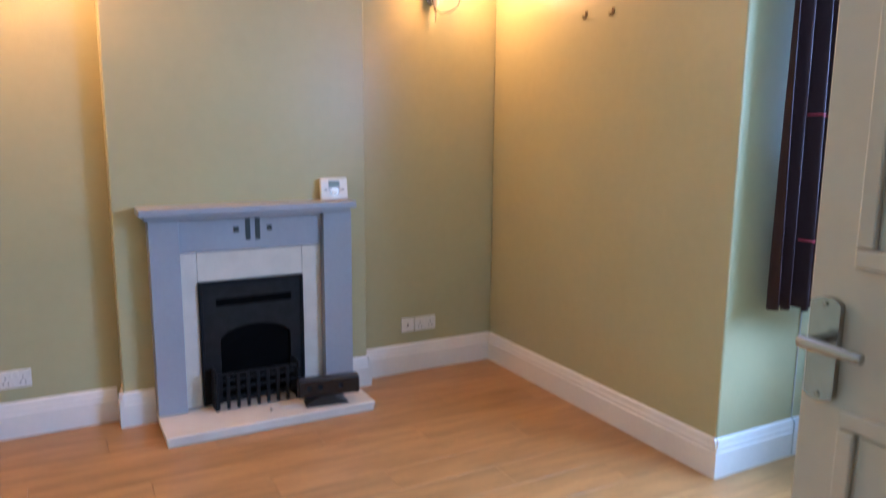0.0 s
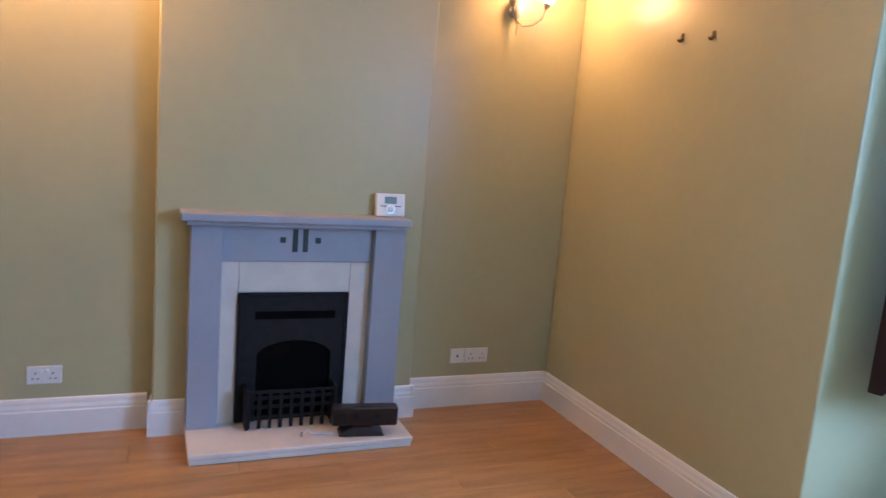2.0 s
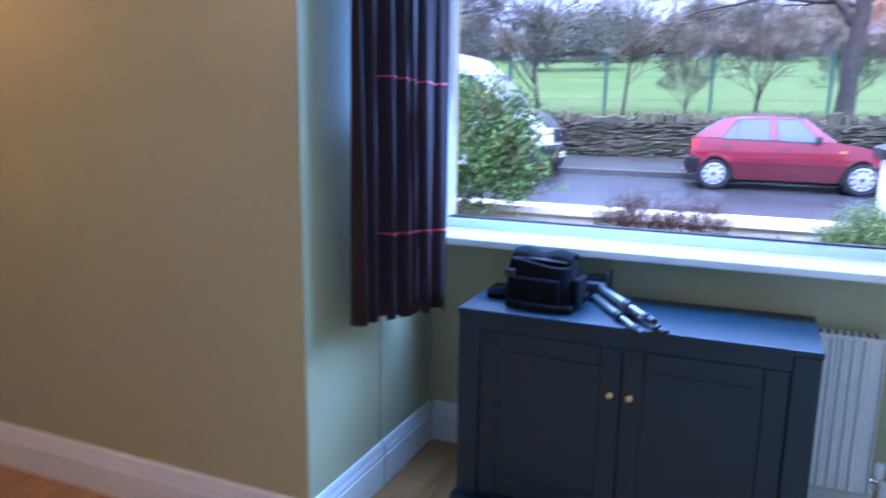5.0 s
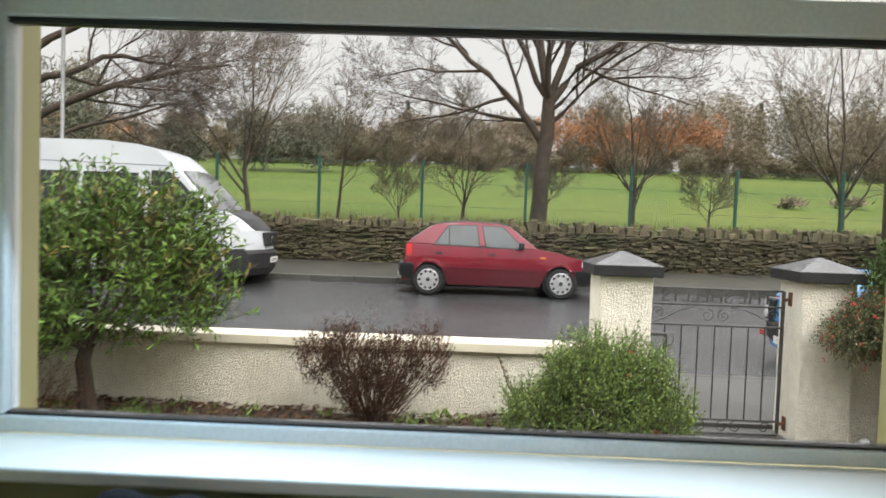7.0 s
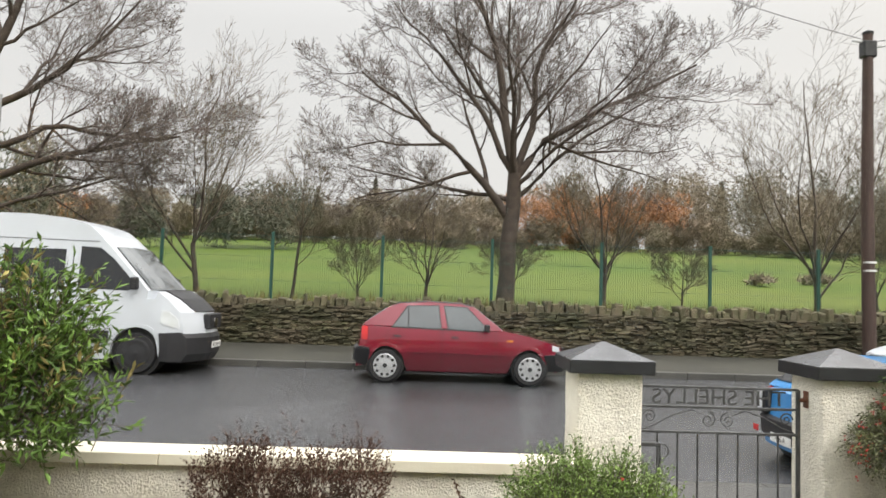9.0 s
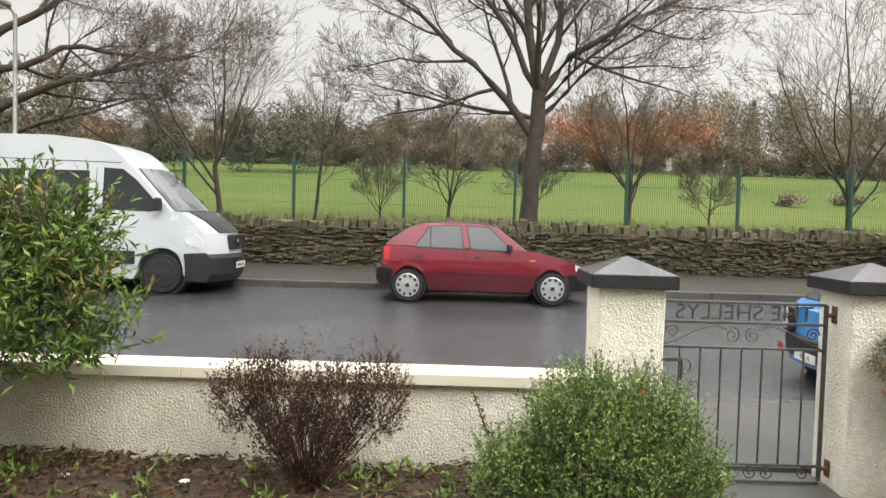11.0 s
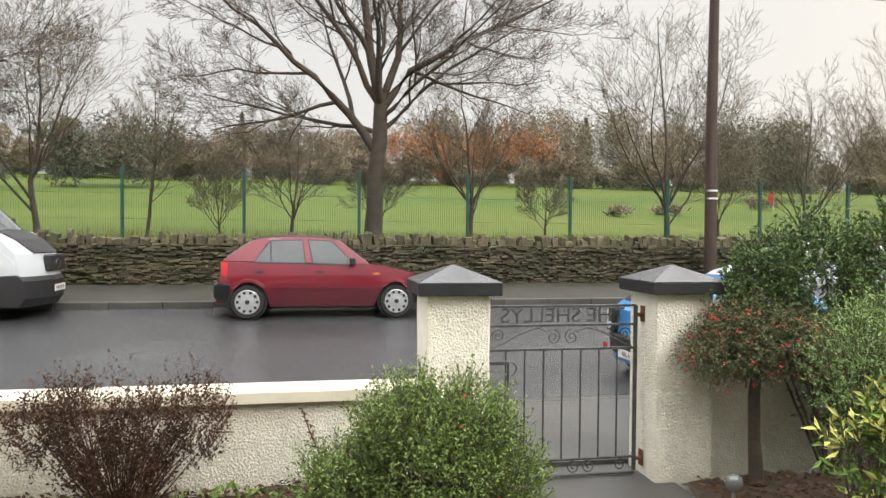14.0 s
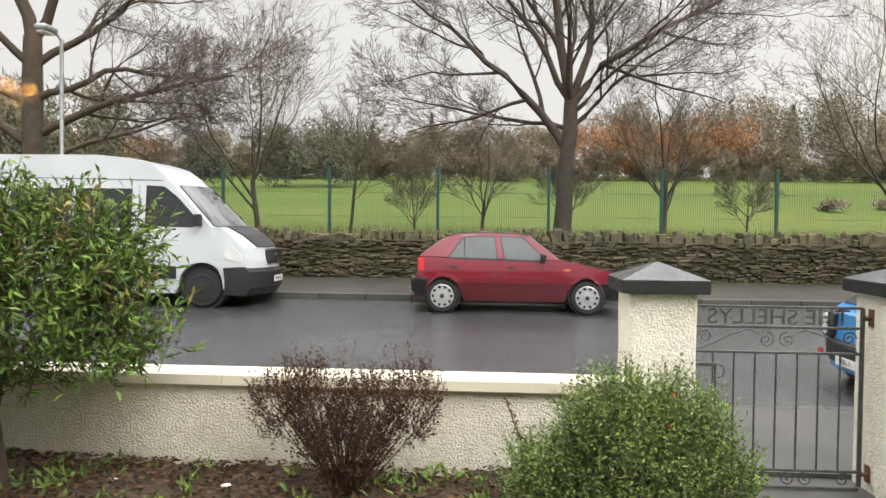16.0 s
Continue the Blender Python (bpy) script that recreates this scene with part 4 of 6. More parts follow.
def sliced(pts, lo, hi):
    """A flat outline pushed from y = lo to hi and cut into strips, so that it can be curved."""
    bm = bmesh.new()
    left, right = [bm.verts.new((x, hi, z)) for x, z in pts], [bm.verts.new((x, lo, z)) for x, z in pts]
    n = len(pts)
    bm.faces.new(left)
    bm.faces.new(right[::-1])
    for i in range(n):
        bm.faces.new((left[i], right[i], right[(i + 1) % n], left[(i + 1) % n]))
    bmesh.ops.recalc_face_normals(bm, faces=bm.faces[:])
    x0, x1, z0, z1 = min(p[0] for p in pts), max(p[0] for p in pts), min(p[1] for p in pts), max(p[1] for p in pts)
    for k in range(1, int((z1 - z0) / 0.09) + 1):
        bmesh.ops.bisect_plane(bm, geom=bm.verts[:] + bm.edges[:] + bm.faces[:], plane_co=(0, 0, z0 + 0.09 * k), plane_no=(0, 0, 1), dist=0.0005)
    for k in range(1, int((x1 - x0) / 0.25) + 1):
        bmesh.ops.bisect_plane(bm, geom=bm.verts[:] + bm.edges[:] + bm.faces[:], plane_co=(x0 + 0.25 * k, 0, 0), plane_no=(1, 0, 0), dist=0.0005)
    return bm


def solid_profile(pts, half, bow=None):
    """A side outline (x along, z up) with a half width for each place and height; bow rounds its ends in plan."""
    bm = sliced(pts, -1, 1)
    if bow:
        for k in (-0.9, -0.75, -0.5, -0.2, 0.2, 0.5, 0.75, 0.9):
            bmesh.ops.bisect_plane(bm, geom=bm.verts[:] + bm.edges[:] + bm.faces[:], plane_co=(0, k, 0), plane_no=(0, 1, 0), dist=0.0005)
    for v in bm.verts:
        v.co.y *= half(v.co.x, v.co.z)
        if bow:
            v.co.x -= bow(v.co.x, v.co.y)
    bmesh.ops.triangulate(bm, faces=[f for f in bm.faces if len(f.verts) > 4])
    return bm


def side_panel(pts, half, side, out=0.004, thick=0.01, bow=None):
    bm = sliced(pts, 0, 1)
    for v in bm.verts:
        v.co.y = side * (half(v.co.x, v.co.z) + out - (0 if v.co.y > 0.5 else thick))
        if bow:
            v.co.x -= bow(v.co.x, v.co.y)
    bmesh.ops.recalc_face_normals(bm, faces=bm.faces[:])
    return bm


def ease(a, b, x):
    return max(0.0, min(1.0, (x - a) / (b - a)))


def wheel(parent, x, y, side, r, cover, holes=10):
    m = pose(x, y, r, -90 * side, 0, 0)
    w = part("wheel", lathe([(r * 0.60, -0.09), (r * 0.92, -0.09), (r, -0.06), (r, 0.05), (r * 0.92, 0.085), (r * 0.68, 0.085)], 32, m), TYRE, parent, "black rubber tyre", smooth=40)
    part("rim", lathe([(r * 0.70, 0.06), (r * 0.70, 0.088), (r * 0.66, 0.094), (r * 0.54, 0.086), (r * 0.30, 0.098), (r * 0.12, 0.105), (0.01, 0.105)], 32, m), cover, w, smooth=40)
    part("hub_cap", lathe([(r * 0.13, 0), (r * 0.13, 0.006), (r * 0.08, 0.01)], 14, m @ Matrix.Translation((0, 0, 0.104))), TRIM, w)
    for k in range(holes):
        a = 2 * math.pi * k / holes
        c = m @ Vector((r * 0.55 * math.cos(a), r * 0.55 * math.sin(a), 0.09))
        # black discs on the cover paint the dark of its holes
        part("vent_hole", lathe([(r * 0.09, -0.004), (r * 0.09, 0.006)], 8, Matrix.Translation(c) @ pose(0, 0, 0, -90 * side, 0, 0)), INKGAP, w)


def plate(parent, m, text=""):
    p = part("number_plate", bbox(-0.26, 0.26, -0.055, 0.055, -0.004, 0.004, 0.002), PLATE, parent, "white number plate")
    p.matrix_local = m
    if text:
        letters(text, 0.10, Matrix.Translation((0, 0, 0.005)), INKGAP, p, "characters", 0.0005)
    else:
        for k in range(5):
            part("character_bar", box(-0.19 + 0.08 * k, -0.15 + 0.08 * k, -0.03, 0.03, 0.004, 0.0048), INKGAP, p)


def hatchback(name, label, m, paint, glass, cover, plate_text="", lamp_face=False):
    t = thing(name, label, "car", m)

    def half(x, z):
        plan = 0.80 - 0.10 * max(0, (x - 2.75) / 0.45) ** 2 - 0.07 * max(0, (-x - 0.30) / 0.3) ** 2
        return plan - 0.022 * ease(0.53, 0.47, z) - 0.34 * max(0.0, 0.47 - z) - (0.055 * ((z - 0.58) / 0.37) ** 2 if z < 0.951 else 0.055 + (z - 0.951) * 0.36)
    def bow(x, y):
        return (0.13 * ease(2.35, 3.05, x) - 0.10 * ease(-0.05, -0.5, x)) * (abs(y) / 0.8) ** 2.4
    low = [(-0.56, 0.24)] + arc(0, 0.29, 0.325, 180, 0) + [(0.36, 0.19), (2.08, 0.19)] + arc(2.45, 0.29, 0.325, 180, 0) + [(2.98, 0.22), (3.08, 0.26), (3.12, 0.42), (3.10, 0.56), (3.06, 0.66), (2.90, 0.725), (2.45, 0.83), (2.02, 0.905), (1.2, 0.915), (0.3, 0.925), (-0.42, 0.95), (-0.50, 0.92), (-0.525, 0.66), (-0.55, 0.50), (-0.565, 0.40)]
    part("body", solid_profile(low, half, bow), paint, t, smooth=32, bevel=0.02)
    up = [(-0.41, 0.951), (-0.36, 1.0), (-0.02, 1.24), (0.18, 1.35), (0.68, 1.39), (1.26, 1.375), (1.46, 1.325), (2.00, 0.906)]
    part("cabin", solid_profile(up, half), paint, t, smooth=32, bevel=0.025)
    for s in (-1, 1):
        part("glass_seal", side_panel([(0.085, 0.928), (0.335, 1.292), (0.365, 1.302), (0.885, 1.316), (0.945, 0.91)], half, s, 0.002), TRIM, t)
        part("glass_seal", side_panel([(1.045, 0.91), (0.968, 1.316), (1.375, 1.302), (1.775, 0.89)], half, s, 0.002), TRIM, t)
        part("quarter_window", side_panel([(0.115, 0.945), (0.35, 1.275), (0.365, 0.94)], half, s), glass, t)
        part("rear_window", side_panel([(0.385, 0.94), (0.375, 1.285), (0.875, 1.300), (0.925, 0.925)], half, s), glass, t)
        part("front_window", side_panel([(1.065, 0.925), (0.985, 1.300), (1.36, 1.285), (1.74, 0.905)], half, s), glass, t)
        part("window_trim", side_panel([(0.09, 0.925), (0.09, 0.94), (1.77, 0.90), (1.78, 0.885)], half, s, 0.005), TRIM, t)
        for x0, x1, bend in ((-0.02, 0.03, 0.08), (0.945, 0.952, 0.0), (1.86, 1.867, 0.0)):
            part("door_seam", side_panel([(x0, 0.50 if bend else 0.24), (x0 + 0.006, 0.50 if bend else 0.24), (x1 + 0.006, 0.92), (x1, 0.92)], half, s, 0.002), INKGAP, t)
        for x in (0.13, 1.11):
            part("door_handle", side_panel([(x, 0.775), (x + 0.12, 0.775), (x + 0.12, 0.80), (x, 0.80)], half, s, 0.018, 0.02), TRIM, t, "black door handle")
        part("rub_strip", side_panel([(0.375, 0.505), (2.07, 0.485), (2.07, 0.515), (0.375, 0.535)], half, s, 0.014, 0.016), paint, t, bevel=0.004)
        part("sill_skirt", side_panel([(0.36, 0.19), (2.07, 0.19), (2.07, 0.30), (0.36, 0.30)], half, s, 0.006, 0.01), paint, t)
        for x in (0, 2.45):
            part("arch_lip", side_panel(arc(x, 0.29, 0.375, 168, 8) + arc(x, 0.29, 0.322, 8, 168), half, s, 0.014, 0.02, bow), paint, t, bevel=0.006)
        part("indicator", side_panel([(2.05, 0.735), (2.16, 0.735), (2.16, 0.765), (2.05, 0.765)], half, s, 0.006), AMBER, t, "amber side indicator")
        part("tail_lamp", side_panel([(-0.50, 0.71), (-0.39, 0.71), (-0.37, 0.92), (-0.45, 0.945), (-0.50, 0.92)], half, s, 0.006, 0.12, bow), REDLAMP, t, "red tail lamp")
        part("headlamp", side_panel([(2.93, 0.60), (3.075, 0.59), (3.055, 0.665), (2.93, 0.70)], half, s, 0.008, 0.22, bow), HEADLAMP, t, "clear headlamp")
        part("wing_mirror", bbox(1.66, 1.75, min(s * 0.80, s * 0.93), max(s * 0.80, s * 0.93), 0.90, 1.02, 0.02, 2), TRIM, t, "black wing mirror")
        for x in (0, 2.45):
            # a solid black drum paints the shade inside the arch
            part("wheel_well", lathe([(0.318, 0), (0.318, 0.30)], 24, pose(x, s * 0.44, 0.29, -90 * s)), INKGAP, t)
            wheel(t, x, s * 0.715, s, 0.285, cover)
    for s in (-1, 1):
        part("roof_gutter", side_panel([(0.06, 1.275), (0.20, 1.335), (0.68, 1.368), (1.26, 1.352), (1.45, 1.305), (1.46, 1.325), (1.26, 1.372), (0.68, 1.387), (0.18, 1.352)], half, s, 0.004), TRIM, t)
    rear = [(-0.555, 0.30), (-0.60, 0.36), (-0.60, 0.57), (-0.53, 0.60), (-0.335, 0.58), (-0.32, 0.44), (-0.322, 0.31), (-0.42, 0.27)]
    part("rear_bumper", solid_profile(rear, lambda x, z: half(x, z) + 0.015, bow), TRIM, t, "black rear bumper", bevel=0.02)
    front = [(2.84, 0.24), (2.785, 0.30), (2.77, 0.53), (3.12, 0.54), (3.16, 0.49), (3.16, 0.34), (3.10, 0.24)]
    part("front_bumper", solid_profile(front, lambda x, z: half(x, z) + 0.015, bow), TRIM, t, "black front bumper", bevel=0.02)
    part("grille", bbox(3.075, 3.10, -0.40, 0.40, 0.56, 0.64, 0.004), TRIM, t)
    # glass front and back follow the cabin's slopes
    for pts, w0, w1, nm in ((((1.52, 1.285), (1.965, 0.935)), 0.57, 0.68, "windscreen"), (((-0.33, 1.03), (0.0, 1.262)), 0.66, 0.58, "rear_screen")):
        (xa, za), (xb, zb) = pts
        nrm = Vector((zb - za, 0, xa - xb)).normalized()
        nrm = nrm if nrm.z > 0 else -nrm
        bm = bmesh.new()
        quad = [Vector((xa, -w0, za)), Vector((xa, w0, za)), Vector((xb, w1, zb)), Vector((xb, -w1, zb))]
        a = [bm.verts.new(q + nrm * 0.010) for q in quad]
        b = [bm.verts.new(q - nrm * 0.006) for q in quad]
        bm.faces.new(a)
        bm.faces.new(b[::-1])
        for k in range(4):
            bm.faces.new((a[k], b[k], b[(k + 1) % 4], a[(k + 1) % 4]))
        bmesh.ops.recalc_face_normals(bm, faces=bm.faces[:])
        part(nm, bm, glass, t)
    if lamp_face:
        for s in (-1, 1):
            lp = part("lamp_cluster", bbox(-0.575, -0.44, min(s * 0.50, s * 0.73), max(s * 0.50, s * 0.73), 0.60, 0.93, 0.03, 2), TRIM, t, "black tail lamp cluster")
            for z in (0.70, 0.84):
                part("lens", lathe([(0.07, 0), (0.07, 0.012), (0.03, 0.02)], 18, pose(-0.572, s * 0.62, z, 0, -90, 0)), HEADLAMP, lp, "clear round lens")
            part("reflector", bbox(-0.612, -0.60, min(s * 0.60, s * 0.74), max(s * 0.60, s * 0.74), 0.36, 0.44, 0.004), REDLAMP, t, "red reflector")
    plate(t, pose(-0.606, 0, 0.36, 90, 0, -90), plate_text)
    return t


red_car = hatchback("car", "dark red five-door hatchback parked at the far kerb", pose(17.03, 2.96, road_z(17.0), 0, 0, -90), CARRED, CARGLASS, HUB)
blue_car = hatchback("car", "light blue hatchback parked at the near kerb by the gate", pose(11.55, -2.0, road_z(11.5), 0, 0, -90), CARBLUE, DARKGLASS, HUB, "486-A", True)
blue_car.scale = (0.85, 0.85, 0.85)
hatchback("car", "white hatchback parked beyond the hedge at the far kerb", pose(17.0, -9.1, road_z(17.0), 0, 0, 90), CARWHITE, DARKGLASS, HUB)
white_car = hatchback("car", "white hatchback parked further along the near kerb", pose(12.3, -6.6, road_z(12.3), 0, 0, -90), CARWHITE, CARGLASS, HUB)


def van():
    t = thing("van", "white high-roof minibus with black bonnet parked at the kerb", "van", pose(17.25, 7.18, road_z(17.1), 0, 0, -90))

    def half(x, z):
        plan = 0.97 - 0.16 * max(0, (x - 0.35) / 0.75) ** 2
        return plan - (0.035 * ((z - 0.75) / 0.51) ** 2 if z < 1.262 else 0.035 + (z - 1.262) * 0.10)
    def bow(x, y):
        return 0.36 * ease(0.25, 1.0, x) ** 1.2 * (abs(y) / 0.97) ** 2.2

    def screen_bow(x, y):
        return 0.24 * ease(-1.1, -0.5, x) * (abs(y) / 0.97) ** 2.2
    L = -6.1
    low = [(L, 0.30), (-4.25, 0.26)] + arc(-3.65, 0.36, 0.43, 180, 0) + [(-3.15, 0.24), (-0.50, 0.24)] + arc(0, 0.36, 0.43, 180, 0) + [(0.50, 0.22), (0.92, 0.24), (1.02, 0.36), (1.03, 0.62), (1.00, 0.84), (0.93, 1.06), (0.66, 1.26), (0.36, 1.40), (0.28, 1.27), (-0.6, 1.26), (L, 1.26)]
    part("body", solid_profile(low, half, bow), CARWHITE, t, smooth=32, bevel=0.025)
    up = [(L, 1.261), (L, 2.45), (L + 0.12, 2.62), (-4, 2.68), (-2.0, 2.68), (-1.35, 2.62), (-0.90, 2.50), (-0.60, 2.34), (-0.38, 2.16), (0.36, 1.41), (0.36, 1.261)]
    part("cabin", solid_profile(up, half, screen_bow), CARWHITE, t, smooth=32, bevel=0.04)
    bonnet = [(0.34, 1.400), (0.65, 1.255), (0.92, 1.050), (0.95, 1.065), (0.68, 1.285), (0.36, 1.430)]
    part("bonnet", solid_profile(bonnet, lambda x, z: half(x, z) - 0.32, bow), TRIM, t, "black bonnet", bevel=0.008)
    bm = solid_profile([(-0.345, 2.135), (0.355, 1.425), (0.375, 1.435), (-0.33, 2.155)], lambda x, z: 0.86 - 0.12 * (z - 1.42), screen_bow)
    part("windscreen", bm, CARGLASS, t)
    for s in (-1, 1):
        part("cab_window", side_panel([(-1.05, 1.42), (-1.05, 2.14), (-0.72, 2.12), (-0.48, 1.94), (-0.02, 1.46), (-0.20, 1.40)], half, s), DARKGLASS, t)
        for x0, x1 in ((-2.35, -1.30), (-3.55, -2.45), (-4.80, -3.65), (-5.85, -4.92)):
            part("side_window", side_panel([(x0, 1.38), (x0, 2.08), (x1, 2.08), (x1, 1.38)], half, s), DARKGLASS, t)
        part("door_seam", side_panel([(-1.18, 0.30), (-1.17, 0.30), (-1.17, 2.14), (-1.18, 2.14)], half, s, 0.002), INKGAP, t)
        part("roof_line", side_panel([(-6.0, 2.30), (-0.75, 2.22), (-0.75, 2.235), (-6.0, 2.315)], half, s, 0.003), FARROOF, t)
        part("side_moulding", side_panel([(-3.18, 0.50), (-0.46, 0.50), (-0.46, 0.72), (-3.18, 0.72)], half, s, 0.015, 0.02), TRIM, t, "black side moulding")
        part("arch_lip", side_panel(arc(0, 0.36, 0.50, 170, 48) + arc(0, 0.36, 0.432, 48, 170), half, s, 0.010, 0.02, bow), CARWHITE, t)
        part("headlamp", side_panel([(0.48, 0.90), (0.60, 0.84), (0.95, 0.78), (0.93, 0.93), (0.72, 1.06), (0.52, 1.09)], half, s, 0.010, 0.12, bow), HEADLAMP, t, "clear headlamp")
        part("wing_mirror", bbox(-0.10, 0.0, min(s * 0.93, s * 1.10), max(s * 0.93, s * 1.10), 1.42, 1.64, 0.03, 2), TRIM, t, "black wing mirror")
        for x in (-3.65, 0):
            # solid black drum, the arch's shade put into colour
            part("wheel_well", lathe([(0.42, 0), (0.42, 0.34)], 24, pose(x, s * 0.55, 0.36, -90 * s)), INKGAP, t)
            wheel(t, x, s * 0.86, s, 0.35, TRIM, 6)
    bump = [(0.46, 0.22), (0.50, 0.46), (0.46, 0.70), (1.00, 0.72), (1.07, 0.62), (1.07, 0.34), (0.98, 0.20)]
    part("front_bumper", solid_profile(bump, lambda x, z: half(x, z) + 0.02, bow), TRIM, t, "black front bumper", bevel=0.02)
    part("grille", bbox(0.93, 1.045, -0.36, 0.36, 0.76, 1.03, 0.02), TRIM, t, "black grille")
    part("badge", lathe([(0.09, 0), (0.09, 0.012), (0.07, 0.015)], 20, pose(1.045, 0, 0.87, 0, 90, 0)), CHROME, t, "round chrome badge")
    plate(t, pose(1.076, 0, 0.48, 90, 0, 90))
    part("roof_lamp", bbox(-0.72, -0.66, -0.5, -0.42, 2.30, 2.36, 0.008), TRIM, t)


van()


# ---- stone wall core, kerb, fence ----
sw = struct(thing("stone_wall", "brown drystone field wall with upright coping stones", "wall"), "brown drystone field wall with upright coping stones", "wall")
part("wall_core", box(19.99, 20.36, -34, 34, -0.3, 1.30), MORTAR, sw)
fence = thing("mesh_fence", "green powder-coated welded mesh fence behind the wall", "fence", Matrix.Translation((20.72, 0, 0)))
post_mesh = None
for k in range(-7, 9):
    y = 0.83 - 2.55 * k
    if post_mesh is None:
        post = part("fence_post", bbox(-0.035, 0.035, -0.035, 0.035, 0.9, 2.93, 0.004), FENCEG, fence)
        post_mesh = post.data
    else:
        post = new("fence_post", post_mesh)
        post.parent = fence
    post.location = (0, y, 0)
verts, faces = [], []
for k in range(49):
    y = 0.0 + 0.052 * k
    b = len(verts)
    verts += [(-0.003, y, 1.22), (0.003, y, 1.22), (0, y + 0.005, 1.22), (-0.003, y, 2.86), (0.003, y, 2.86), (0, y + 0.005, 2.86)]
    faces += [(b, b + 1, b + 4, b + 3), (b + 1, b + 2, b + 5, b + 4), (b + 2, b, b + 3, b + 5)]
for z in (1.25, 1.80, 2.35, 2.84):
    b = len(verts)
    verts += [(-0.006, 0, z), (-0.006, 0, z + 0.007), (-0.012, 0, z + 0.0035), (-0.006, 2.5, z), (-0.006, 2.5, z + 0.007), (-0.012, 2.5, z + 0.0035)]
    faces += [(b, b + 1, b + 4, b + 3), (b + 1, b + 2, b + 5, b + 4), (b + 2, b, b + 3, b + 5)]
mesh_panel = from_lists("mesh_panel", verts, faces, FENCEG, fence)
mesh_panel.location = (0, 0.855 - 2.55 * 8, 0)
for k in range(-7, 8):
    q = new("mesh_panel", mesh_panel.data)
    q.parent = fence
    q.location = (0, 0.855 - 2.55 * k, 0)


# ---- trees ----
class Wood:
    """Collects tapered branches as plain vertex and face lists."""

    def __init__(self):
        self.v, self.f = [], []

    def limb(self, pts, rads, sides):
        rings = []
        for i, p in enumerate(pts):
            d = (pts[min(i + 1, len(pts) - 1)] - pts[max(i - 1, 0)]).normalized()
            s = d.orthogonal().normalized()
            u = d.cross(s)
            b = len(self.v)
            for k in range(sides):
                a = 2 * math.pi * k / sides
                self.v.append(tuple(p + rads[i] * (math.cos(a) * s + math.sin(a) * u)))
            rings.append(b)
        for a, b in zip(rings, rings[1:]):
            for k in range(sides):
                self.f.append((a + k, a + (k + 1) % sides, b + (k + 1) % sides, b + k))


class Tree:
    """What all the branches of one tree share."""

    def __init__(self, seed, kids, spread, wander, lift, thin):
        self.rnd, self.kids, self.spread, self.wander, self.lift, self.thin = random.Random(seed), kids, spread, wander, lift, thin
        self.wood, self.twigs = Wood(), Wood()

    def gauss(self, s):
        return Vector((self.rnd.gauss(0, s), self.rnd.gauss(0, s), self.rnd.gauss(0, s)))


def branch(tree, p, d0, d1, length, r, level):
    """A tapered branch that turns from d0 to d1 as it wanders, with the next smaller ones set along it."""
    rnd = tree.rnd
    n = (3, 4, 5, 7, 9)[min(level, 4)]
    pts, rads, dirs, wob = [p], [r], [d0], Vector((0, 0, 0))
    for i in range(n):
        wob = wob * 0.5 + tree.gauss(tree.wander)
        d = (d0.lerp(d1, (i + 0.5) / n) + wob).normalized()
        pts.append(pts[-1] + d * length / n)
        rads.append(max(tree.thin * 0.45, r * (1 - 0.78 * (i + 1) / n)))
        dirs.append(d)
    (tree.twigs if r < tree.thin * 2.2 else tree.wood).limb(pts, rads, 7 if r > 0.08 else (5 if r > 0.03 else 3))
    if level == 0:
        return
    kids = tree.kids[level - 1]
    turn = rnd.uniform(0, 6.28)
    for c in range(kids):
        f = 0.18 + 0.82 * (c + rnd.uniform(0.1, 0.9)) / kids
        i = min(n - 1, int(f * n))
        q, d = pts[i].lerp(pts[i + 1], f * n - i), dirs[i + 1]
        side = d.orthogonal().normalized()
        turn += 2.4 + rnd.uniform(-0.5, 0.5)
        out = math.cos(turn) * side + math.sin(turn) * d.cross(side)
        a = tree.spread * rnd.uniform(0.7, 1.25)
        nd = (d * math.cos(a) + out * math.sin(a)).normalized()
        ne = (nd + Vector((0, 0, tree.lift)) + tree.gauss(0.18)).normalized()
        branch(tree, q, nd, ne, length * rnd.uniform(0.42, 0.66) * (1.18 - 0.6 * f), max(tree.thin * 0.55, rads[i + 1] * rnd.uniform(0.5, 0.72)), level - 1)


def bare_tree(label, x, y, z, tree, trunk, r, limbs, level, twigmat=None, lean=(0, 0)):
    """Limbs are (height on the trunk, first direction, last direction, length, girth)."""
    t = thing("tree", label, "tree", Matrix.Translation((x, y, z)))
    rnd = tree.rnd
    pts = [Vector((lean[0] * f * trunk + rnd.uniform(-0.2, 0.2) * r * (0 < f < 1), lean[1] * f * trunk + rnd.uniform(-0.3, 0.3) * r * (0 < f < 1), trunk * f)) for f in (-0.08, 0.0, 0.04, 0.25, 0.5, 0.75, 1)]
    tree.wood.limb(pts, [r * 1.5, r * 1.42, r * 1.15, r * 1.0, r * 0.95, r * 0.92, r * 0.8], 12)
    for f, d0, d1, length, girth in limbs:
        branch(tree, pts[1].lerp(pts[-1], f), Vector(d0).normalized(), Vector(d1).normalized(), length, r * girth, level)
    from_lists("trunk", tree.wood.v, tree.wood.f, BARK, t).data.shade_smooth()
    from_lists("crown", tree.twigs.v, tree.twigs.f, twigmat or TWIG, t)
    return t


